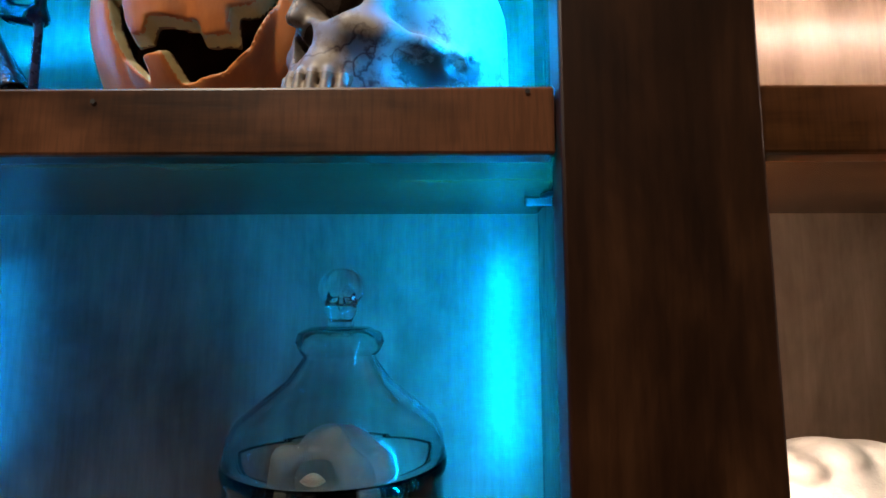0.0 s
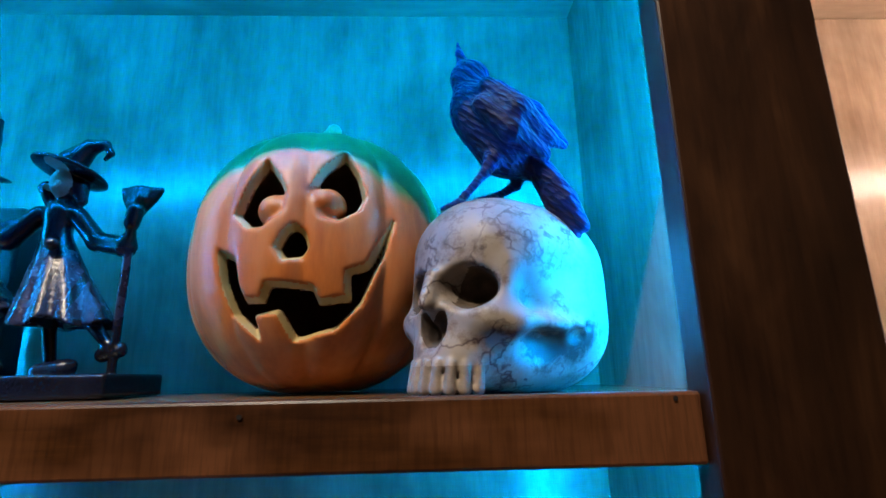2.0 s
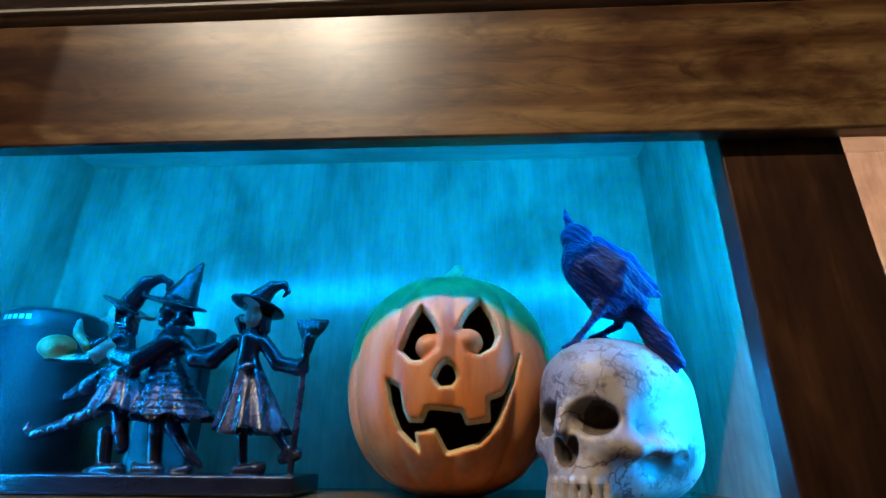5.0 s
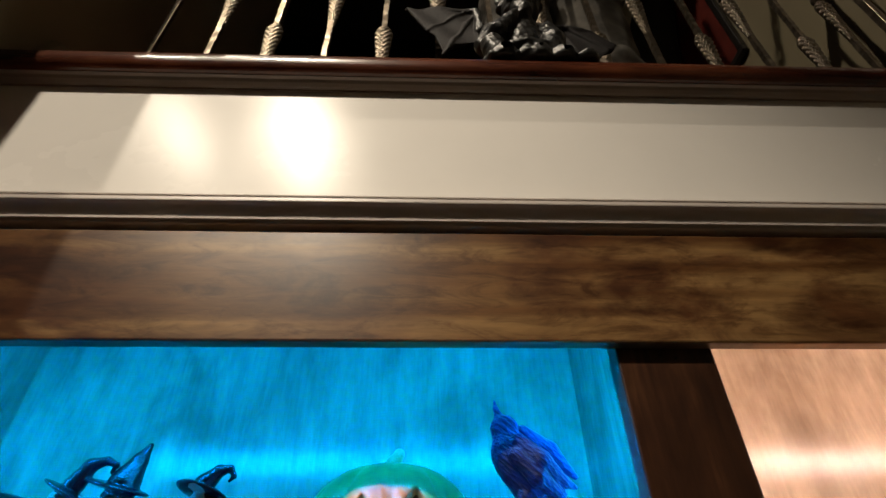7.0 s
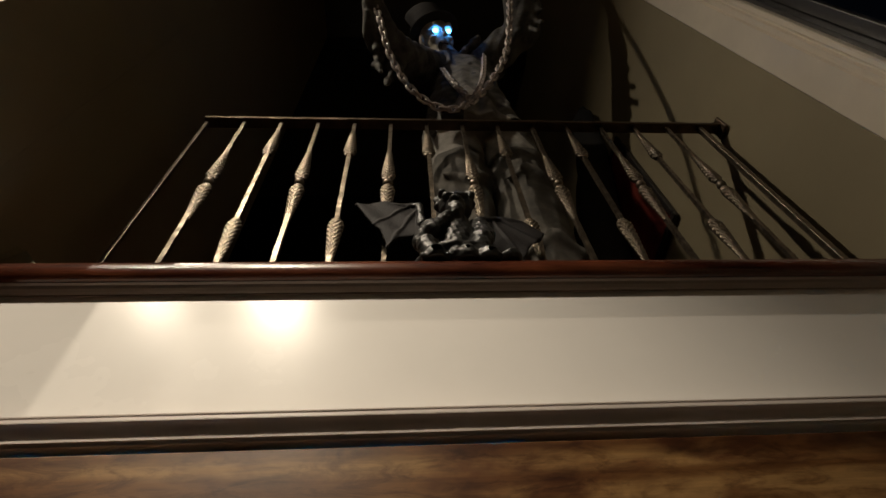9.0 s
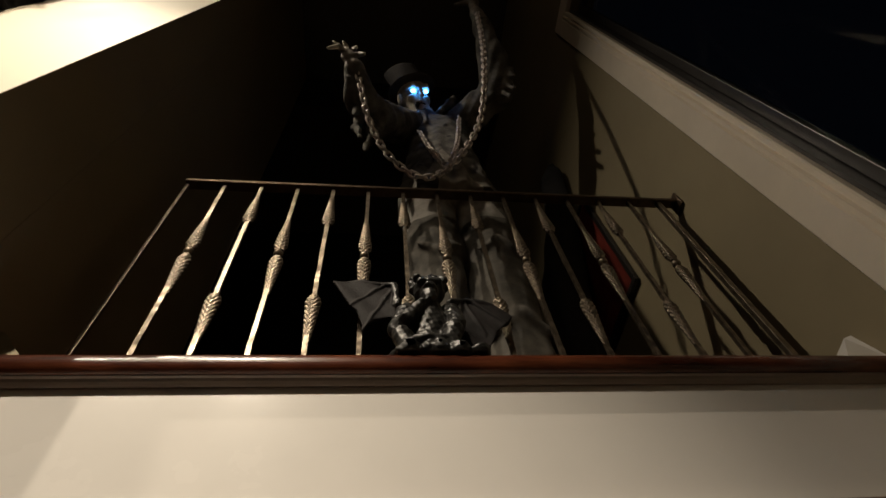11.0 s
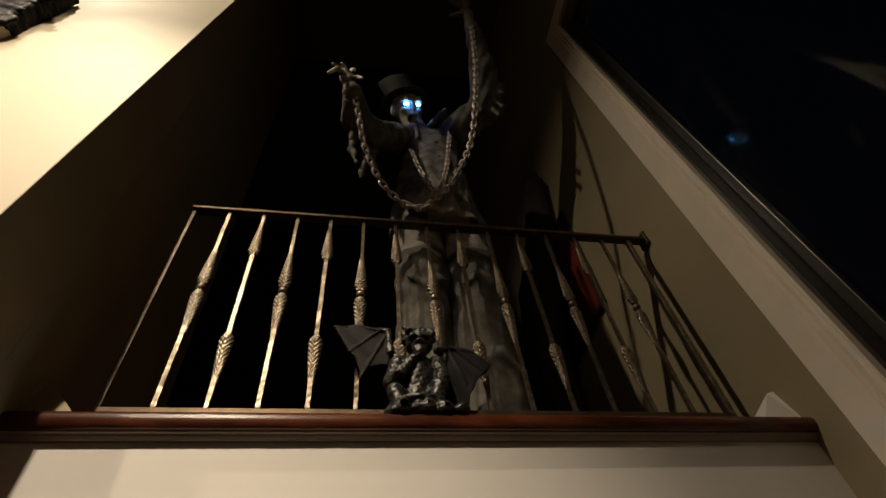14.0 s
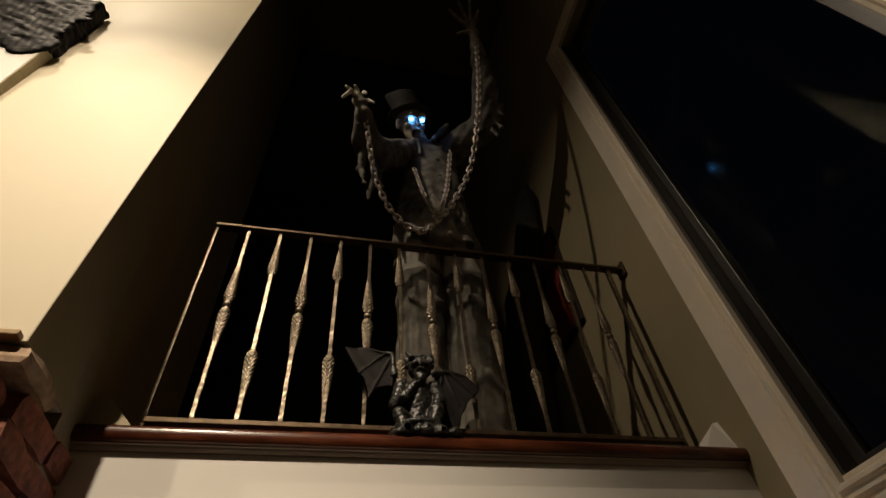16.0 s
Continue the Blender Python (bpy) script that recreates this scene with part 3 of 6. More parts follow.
def inside(px, pz, poly):
    """Signed distance in the x, z plane to a closed outline."""
    d = np.full(np.broadcast(px, pz).shape, 1e9)
    s = np.ones(d.shape)
    n = len(poly)
    for i in range(n):
        ax, az = poly[i]
        bx, bz = poly[i - 1]
        ex, ez = bx - ax, bz - az
        wx, wz = px - ax, pz - az
        t = np.clip((wx * ex + wz * ez) / (ex * ex + ez * ez + 1e-12), 0, 1)
        d = np.minimum(d, (wx - t * ex) ** 2 + (wz - t * ez) ** 2)
        c1, c2, c3 = pz >= az, pz < bz, ex * wz > ez * wx
        s = np.where((c1 & c2 & c3) | (~c1 & ~c2 & ~c3), -s, s)
    return s * np.sqrt(d)


def plate(c, poly, y0, y1, k=0.0, cut=False, rnd=0.0):
    """Add or cut the outline poly drawn out from y0 to y1."""
    xs, zs = [p[0] for p in poly], [p[1] for p in poly]

    def fn(X, Y, Z):
        a = inside(X, Z, poly) + rnd
        b = np.abs(Y - (y0 + y1) / 2) - (y1 - y0) / 2 + rnd
        return np.minimum(np.maximum(a, b), 0) + np.sqrt(np.maximum(a, 0) ** 2 + np.maximum(b, 0) ** 2) - rnd
    c.work(fn, (min(xs), y0, min(zs)), (max(xs), y1, max(zs)), k, cut)


def skirt(c, top, hem, r1, r2, folds, k, amp, tiers=0):
    """A pleated skirt that flares from top to hem."""
    top, hem = np.array(top), np.array(hem)

    def fn(X, Y, Z):
        u = np.clip((top[2] - Z) / (top[2] - hem[2]), 0.0, 1.3)
        x, y = X - (top[0] + (hem[0] - top[0]) * u), Y - (top[1] + (hem[1] - top[1]) * u)
        a = np.arctan2(y, x)
        r = (r1 + (r2 - r1) * u ** 1.15) * (1 + amp * u * np.cos(folds * a + 2 * u))
        if tiers:
            r = r * (1 + 0.09 * ((u * tiers) % 1.0) - 0.03)
        rad = np.sqrt(x * x + (y * 1.35) ** 2)
        side = (rad - r) * 0.8
        edge = hem[2] + 0.004 * np.cos(folds * 0.5 * a)
        return np.maximum(side, np.maximum(edge - Z, Z - top[2]))
    m = max(r1, r2) * 1.15
    c.work(fn, np.minimum(top, hem) - (m, m, 0.01), np.maximum(top, hem) + (m, m, 0), k)


# ---- carved pumpkin ----
def pumpkin_skin():
    m, n, l, b = material("glazed_orange_ceramic")
    tc = n.new("ShaderNodeTexCoord")
    sep = n.new("ShaderNodeSeparateXYZ")
    l.new(tc.outputs["Object"], sep.inputs[0])
    vec = coords(n, l, (1, 1, 1))
    wob = noise_node(n, l, vec, 14, 3)
    mott = noise_node(n, l, coords(n, l, (38, 38, 9)), 1, 5, 0.6)
    add = n.new("ShaderNodeMath")
    add.operation = "MULTIPLY_ADD"
    l.new(wob, add.inputs[0])
    add.inputs[1].default_value = 0.035
    sq = n.new("ShaderNodeMath")
    sq.operation = "MULTIPLY"
    l.new(sep.outputs[0], sq.inputs[0])
    l.new(sep.outputs[0], sq.inputs[1])
    drop = n.new("ShaderNodeMath")
    drop.operation = "MULTIPLY_ADD"
    l.new(sq.outputs[0], drop.inputs[0])
    drop.inputs[1].default_value = 4.6
    l.new(sep.outputs[2], drop.inputs[2])
    l.new(drop.outputs[0], add.inputs[2])
    org = ramp(n, l, mott, [(0.28, (0.42, 0.095, 0.018)), (0.55, (0.66, 0.20, 0.045)), (0.8, (0.74, 0.29, 0.085))])
    grn = ramp(n, l, mott, [(0.3, (0.05, 0.16, 0.03)), (0.7, (0.12, 0.28, 0.06))])
    band = n.new("ShaderNodeMapRange")
    band.inputs["From Min"].default_value, band.inputs["From Max"].default_value = 0.207, 0.217
    l.new(add.outputs[0], band.inputs["Value"])
    l.new(mixc(n, l, band.outputs[0], org, grn), b.inputs["Base Color"])
    b.inputs["Roughness"].default_value = 0.42
    bump(n, l, b, noise_node(n, l, vec, 120, 3), 0.12, 0.001)
    return m


def pumpkin_mesh():
    R, H = 0.118, 0.122
    c = Clay((-0.135, -0.135, -0.005), (0.135, 0.135, 0.275), 0.0022)

    def shell(scale, ribs):
        def fn(X, Y, Z):
            a = np.arctan2(Y, X)
            rad = np.sqrt(X * X + Y * Y)
            z = Z - H
            rr = R * scale * (1 - ribs * (1 - np.abs(np.cos(5.5 * a + 0.4))) ** 2)
            top = np.where(z > 0, H * scale * (1 - 0.10 * np.exp(-(rad / 0.03) ** 2)), H * scale)
            p = np.sqrt((rad / rr) ** 2.3 + np.abs(z / top) ** 2.3 + 1e-9)
            return (p - 1) * R * 0.8
        return fn
    box3 = ((-R, -R, 0), (R, R, 2 * H))
    c.work(shell(1.0, 0.045), *box3)
    c.work(shell(0.885, 0.03), *box3, 0.0, True)
    eye_l = [(-0.048, 0.140), (-0.038, 0.166), (-0.027, 0.187), (-0.014, 0.169), (-0.008, 0.157), (-0.009, 0.141), (-0.025, 0.128), (-0.036, 0.128)]
    eye_r = [(0.009, 0.158), (0.020, 0.179), (0.034, 0.195), (0.046, 0.173), (0.051, 0.154), (0.046, 0.142), (0.032, 0.133), (0.020, 0.136)]
    nose = [(-0.013, 0.111), (-0.007, 0.123), (-0.000, 0.129), (0.008, 0.122), (0.011, 0.112), (0.006, 0.104), (-0.007, 0.102)]
    mouth = [(-0.061, 0.113), (-0.046, 0.105), (-0.042, 0.084), (-0.037, 0.074), (-0.024, 0.073), (-0.019, 0.085), (0.015, 0.082), (0.019, 0.071), (0.040, 0.074), (0.039, 0.093), (0.054, 0.099), (0.073, 0.138), (0.065, 0.109), (0.049, 0.071), (0.030, 0.052), (-0.001, 0.044), (-0.012, 0.065), (-0.030, 0.062), (-0.027, 0.046), (-0.047, 0.064), (-0.056, 0.086)]
    for poly in (eye_l, eye_r, nose, mouth):
        def carve(X, Y, Z, poly=poly):
            a = np.arctan2(Y, X)
            rr = R * (1 - 0.045 * (1 - np.abs(np.cos(5.5 * a + 0.4))) ** 2)
            q = np.sqrt((np.sqrt(X * X + Y * Y) / rr) ** 2.3 + np.abs((Z - H) / H) ** 2.3)
            bevel = 0.0045 * np.clip((q - 0.885) / 0.115, 0, 1)
            return np.maximum(inside(X, Z, poly) + 0.0025 - bevel, Y + 0.035)
        xs, zs = [p[0] for p in poly], [p[1] for p in poly]
        c.work(carve, (min(xs) - 0.006, -0.13, min(zs) - 0.006), (max(xs) + 0.006, -0.035, max(zs) + 0.006), 0.0, True)
    balls = [(-0.018, 0.144), (0.021, 0.149)]
    for x, z in balls:
        c.ell((x, -0.092, z), (0.0150, 0.022, 0.0138), (0, 0, 0), 0.004)
        c.cap((x, -0.094, z), (0.0, -0.104, z + 0.002), 0.009, 0.007, 0.006)
    for x, s in ((-0.078, -1), (0.083, 1)):
        c.cap((x, -0.108, 0.138 + (0.018 if s > 0 else 0)), (x + s * 0.014, -0.096, 0.150), 0.003, 0.001, 0.002, True)
    c.work(lambda X, Y, Z: Z - 0.004 + 0 * X + 0 * Y, (-0.1, -0.1, -0.01), (0.1, 0.1, 0.002), 0, True)
    
    def pick(p):
        a = np.arctan2(p[:, 1], p[:, 0])
        rad, z = np.hypot(p[:, 0], p[:, 1]), p[:, 2] - H
        rr = R * (1 - 0.045 * (1 - np.abs(np.cos(5.5 * a + 0.4))) ** 2)
        q = np.sqrt((rad / rr) ** 2.3 + np.abs(z / H) ** 2.3)
        bumpy = np.min([np.hypot(p[:, 0] - x, p[:, 2] - zz) for x, zz in balls], 0) < 0.0165
        return np.where((q > 0.984) | (bumpy & (p[:, 1] < -0.085)), 0, np.where(q > 0.90, 1, 2))
    # Glazed skin, pale cut rims and a darker brown inner wall.
    return c.mesh("shell", [pumpkin_skin(), plain("unglazed_cut_ceramic", (0.62, 0.47, 0.22), 0.6, vary=0.2, scale=40), plain("brown_inside", (0.24, 0.12, 0.06), 0.8, vary=0.3, scale=30)], pick)


pumpkin = tagged(empty("carved_pumpkin", (-0.201, 0.465, 1.6275)), "orange ceramic jack-o-lantern with green top and carved grin", "pumpkin")
shell_ob = new("shell", pumpkin_mesh())
shell_ob.parent = pumpkin
c = Clay((-0.03, -0.04, 0.22), (0.04, 0.03, 0.28), 0.0014)
c.chain([(0, 0, 0.228), (0.001, -0.004, 0.246), (0.009, -0.012, 0.256)], [0.013, 0.009, 0.0075], 0.006)
stem_ob = new("stem", c.mesh("stem", [plain("pale_green_stem", (0.30, 0.34, 0.16), 0.45, vary=0.3, scale=60)]))
stem_ob.parent = pumpkin
stem_ob["label"] = "short curled pale green stem"


# ---- resin skull ----
def bone():
    m, n, l, b = material("veined_bone_resin")
    v = coords(n, l, (1, 1, 1))
    warp = n.new("ShaderNodeTexNoise")
    warp.inputs["Scale"].default_value, warp.inputs["Detail"].default_value = 28, 4
    l.new(v, warp.inputs["Vector"])
    mv = n.new("ShaderNodeMix")
    mv.data_type, mv.blend_type = "RGBA", "LINEAR_LIGHT"
    mv.inputs[0].default_value = 0.05
    l.new(v, mv.inputs[6])
    l.new(warp.outputs["Color"], mv.inputs[7])
    vo = n.new("ShaderNodeTexVoronoi")
    vo.feature, vo.inputs["Scale"].default_value = "DISTANCE_TO_EDGE", 24
    l.new(mv.outputs[2], vo.inputs["Vector"])
    vein = ramp(n, l, vo.outputs["Distance"], [(0.0, (0.16, 0.09, 0.11)), (0.06, (1, 1, 1))])
    patch = ramp(n, l, noise_node(n, l, v, 22, 4), [(0.42, (0, 0, 0)), (0.6, (1, 1, 1))])
    spots = ramp(n, l, noise_node(n, l, v, 75, 4, 0.7), [(0.34, (0.42, 0.32, 0.24)), (0.5, (1, 1, 1))])
    base = ramp(n, l, noise_node(n, l, v, 12, 5), [(0.3, (0.205, 0.16, 0.137)), (0.6, (0.38, 0.32, 0.275))])
    c = mixc(n, l, patch, base, mixc(n, l, 1.0, base, vein, "MULTIPLY"))
    c = mixc(n, l, 0.7, c, spots, "MULTIPLY")
    # Ragged near-black patches in the hollow under the cheekbone and behind it.
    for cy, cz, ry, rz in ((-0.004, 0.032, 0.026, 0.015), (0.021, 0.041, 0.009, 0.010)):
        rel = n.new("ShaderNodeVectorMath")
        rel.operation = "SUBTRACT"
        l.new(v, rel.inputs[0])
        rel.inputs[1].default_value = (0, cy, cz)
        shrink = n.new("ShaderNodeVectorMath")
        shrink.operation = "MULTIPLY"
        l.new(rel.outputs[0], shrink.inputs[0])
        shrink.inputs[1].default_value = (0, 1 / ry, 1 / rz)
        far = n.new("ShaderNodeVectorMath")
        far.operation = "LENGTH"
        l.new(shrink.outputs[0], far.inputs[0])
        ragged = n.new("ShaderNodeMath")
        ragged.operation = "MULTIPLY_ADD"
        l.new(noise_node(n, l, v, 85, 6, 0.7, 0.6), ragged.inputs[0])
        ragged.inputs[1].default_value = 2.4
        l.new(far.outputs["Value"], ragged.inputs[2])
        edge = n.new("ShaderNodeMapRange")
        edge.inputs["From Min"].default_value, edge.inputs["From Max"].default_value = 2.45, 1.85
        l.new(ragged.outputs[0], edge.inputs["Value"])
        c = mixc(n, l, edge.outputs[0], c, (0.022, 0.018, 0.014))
    l.new(c, b.inputs["Base Color"])
    b.inputs["Roughness"].default_value = 0.45
    bump(n, l, b, noise_node(n, l, v, 90, 4), 0.25, 0.001)
    return m


bone_m = bone()
# Darker bone colour inside the eye sockets and nose opening.
socket_m = plain("dark_socket_bone", (0.10, 0.07, 0.05), 0.7, vary=0.6, scale=60, relief=0.4)
tooth_m = plain("stained_teeth", (0.27, 0.21, 0.155), 0.4, vary=0.35, scale=90, relief=0.2)


def skull_mesh(mats):
    c = Clay((-0.075, -0.095, -0.004), (0.075, 0.105, 0.16), 0.0017)
    c.ell((0, 0.020, 0.094), (0.060, 0.072, 0.057))
    c.ell((0, -0.022, 0.098), (0.050, 0.044, 0.046), (0, 0, 0), 0.02)
    c.ell((0, 0.032, 0.050), (0.057, 0.060, 0.053), (0, 0, 0), 0.02)
    c.ell((0, -0.006, 0.026), (0.040, 0.052, 0.028), (0, 0, 0), 0.012)
    c.ell((0, -0.044, 0.054), (0.040, 0.028, 0.044), (0, 0, 0), 0.014)
    c.ell((0, -0.054, 0.024), (0.027, 0.022, 0.022), (0, 0, 0), 0.01)
    for s in (-1, 1):
        c.chain([(s * 0.031, -0.054, 0.049), (s * 0.042, -0.041, 0.046), (s * 0.0485, -0.016, 0.044), (s * 0.053, 0.010, 0.043)], [0.0095, 0.0075, 0.005, 0.004], 0.012)
        c.chain([(s * 0.037, -0.048, 0.054), (s * 0.039, -0.042, 0.086)], [0.0050, 0.0045], 0.010)
    c.chain([(0, -0.068, 0.078), (0, -0.077, 0.060)], [0.007, 0.0045], 0.006)
    for s in (-1, 1):
        c.ell((s * 0.0225, -0.064, 0.0705), (0.0180, 0.030, 0.0150), (0, s * 12, s * 10), 0.005, True)
        c.ell((s * 0.0052, -0.076, 0.043), (0.0062, 0.018, 0.0135), (0, s * 14, 0), 0.002, True)
        c.ell((s * 0.065, -0.022, 0.076), (0.010, 0.022, 0.018), (0, 0, 0), 0.012, True)
        c.ell((s * 0.049, -0.022, 0.029), (0.012, 0.020, 0.013), (0, 0, 0), 0.008, True)
        c.ell((s * 0.056, 0.006, 0.038), (0.006, 0.009, 0.007), (0, 0, 0), 0.004, True)
        c.ell((s * 0.060, 0.020, 0.046), (0.006, 0.004, 0.004), (0, 0, 0), 0.003, True)
        c.ell((s * 0.026, -0.077, 0.044), (0.006, 0.006, 0.008), (0, 0, 0), 0.006, True)
    for i in range(-4, 5):
        a = i * 0.31
        x, y = 0.0270 * math.sin(a), -0.050 - 0.0285 * math.cos(a)
        c.chain([(x, y + 0.002, 0.021), (x * 1.02, y, 0.004)], [0.0031, 0.0040], 0.0008)
    c.work(lambda X, Y, Z: Z + 0 * X + 0 * Y, (-0.08, -0.1, -0.01), (0.08, 0.1, 0.0), 0, True)

    def pick(p):
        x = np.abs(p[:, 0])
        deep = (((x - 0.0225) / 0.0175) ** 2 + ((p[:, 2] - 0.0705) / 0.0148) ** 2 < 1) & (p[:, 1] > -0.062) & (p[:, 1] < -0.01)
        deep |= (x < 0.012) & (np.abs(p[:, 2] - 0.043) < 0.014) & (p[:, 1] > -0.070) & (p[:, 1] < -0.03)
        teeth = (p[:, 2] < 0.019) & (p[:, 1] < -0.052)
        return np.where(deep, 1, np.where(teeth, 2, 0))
    return c.mesh("resin_skull", mats, pick)


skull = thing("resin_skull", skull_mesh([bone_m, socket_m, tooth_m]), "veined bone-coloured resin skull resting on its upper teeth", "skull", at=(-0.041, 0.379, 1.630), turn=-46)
skull.scale = (1.06, 1.12, 1.0)


# ---- raven on the skull ----
def feathers(name):
    m, n, l, b = material(name)
    v = coords(n, l, (1, 1, 1))
    turn = n.new("ShaderNodeMapping")
    turn.inputs["Rotation"].default_value = (0, radians(-42), 0)
    l.new(v, turn.inputs["Vector"])

    def stretched(scale):
        mp = n.new("ShaderNodeMapping")
        mp.inputs["Scale"].default_value = scale
        l.new(turn.outputs[0], mp.inputs["Vector"])
        return mp.outputs[0]
    f = noise_node(n, l, stretched((36, 150, 420)), 1, 3, 0.6, 0.2)
    vo = n.new("ShaderNodeTexVoronoi")
    vo.inputs["Scale"].default_value = 1.0
    l.new(stretched((95, 190, 280)), vo.inputs["Vector"])
    both = n.new("ShaderNodeMath")
    both.operation = "MULTIPLY_ADD"
    l.new(f, both.inputs[0])
    both.inputs[1].default_value = 0.8
    l.new(vo.outputs["Distance"], both.inputs[2])
    l.new(ramp(n, l, f, [(0.34, (0.005, 0.007, 0.036)), (0.62, (0.010, 0.018, 0.100))]), b.inputs["Base Color"])
    b.inputs["Roughness"].default_value = 0.5
    b.inputs["Specular IOR Level"].default_value = 0.22
    bump(n, l, b, both.outputs[0], 0.7, 0.003)
    return m


def raven_mesh():
    c = Clay((-0.10, 0.31, 1.725), (0.06, 0.43, 1.935), 0.0017)
    c.chain([(-0.072, 0.365, 1.924), (-0.071, 0.365, 1.913), (-0.067, 0.365, 1.9)], [0.0010, 0.0034, 0.0060], 0.002)
    c.ell((-0.062, 0.365, 1.889), (0.0168, 0.0150, 0.0150), (0, 0, 0), 0.004)
    c.chain([(-0.064, 0.365, 1.884), (-0.06, 0.365, 1.869)], [0.01189, 0.01914], 0.008)
    c.ell((-0.045, 0.365, 1.847), (0.02736, 0.02421, 0.03789), (0, -38, 0), 0.008)
    c.chain([(-0.057, 0.365, 1.854), (-0.034, 0.365, 1.823), (-0.015, 0.365, 1.809)], [0.02116, 0.02268, 0.01326], 0.008)
    c.chain([(-0.05, 0.343, 1.867), (-0.029, 0.337, 1.842), (-0.005, 0.343, 1.822), (0.009, 0.347, 1.817)], [0.008161, 0.0128, 0.006861, 0.002463], 0.003)
    c.chain([(-0.055, 0.339, 1.849), (-0.034, 0.335, 1.825), (-0.009, 0.343, 1.809)], [0.008997, 0.01068, 0.005824], 0.003)
    c.chain([(-0.037, 0.385, 1.89), (-0.006, 0.393, 1.868), (0.021, 0.385, 1.837)], [0.008985, 0.01333, 0.003225], 0.004)
    c.chain([(-0.013, 0.363, 1.808), (-0.001, 0.357, 1.774), (0.005, 0.357, 1.748)], [0.007613, 0.007352, 0.004807], 0.002)
    c.chain([(-0.012, 0.357, 1.806), (0.004, 0.351, 1.773), (0.013, 0.351, 1.746)], [0.007536, 0.007246, 0.004717], 0.002)
    c.chain([(-0.011, 0.353, 1.807), (0.008, 0.347, 1.774), (0.019, 0.347, 1.751)], [0.007461, 0.007142, 0.004694], 0.002)
    c.chain([(-0.048, 0.353, 1.808), (-0.054, 0.353, 1.798), (-0.071, 0.355, 1.779), (-0.076, 0.355, 1.773)], [0.007499, 0.003999, 0.00297, 0.00297], 0.003)
    c.chain([(-0.075, 0.355, 1.774), (-0.089, 0.35, 1.767)], [0.00297, 0.001951], 0.002)
    c.chain([(-0.075, 0.355, 1.774), (-0.069, 0.345, 1.769)], [0.002475, 0.001932], 0.002)
    c.chain([(-0.022, 0.375, 1.809), (-0.026, 0.375, 1.795), (-0.044, 0.375, 1.785)], [0.007812, 0.004144, 0.003092], 0.003)
    c.chain([(-0.044, 0.375, 1.785), (-0.058, 0.365, 1.78)], [0.003092, 0.00202], 0.002)
    c.chain([(-0.044, 0.375, 1.785), (-0.042, 0.365, 1.778)], [0.003092, 0.00202], 0.002)
    return c.mesh("raven_figure", [feathers("black_feather_resin")])


thing("raven_figure", raven_mesh(), "black feathered raven figure perched on the skull, beak raised", "raven figure")

# ---- witch figurines ----
resin = plain("glossy_black_resin", (0.008, 0.008, 0.013), 0.22, vary=0.5, scale=60, relief=0.3, fine=300)
pewter = plain("worn_pewter_skirt", (0.026, 0.025, 0.040), 0.25, metal=0.3, vary=0.5, scale=50, relief=0.4, fine=260)
pale = plain("painted_skin_resin", (0.22, 0.165, 0.13), 0.45, vary=0.3, scale=80, relief=0.2)
small_orange = plain("small_orange_pumpkin", (0.55, 0.14, 0.04), 0.35, vary=0.4, scale=60, relief=0.2)


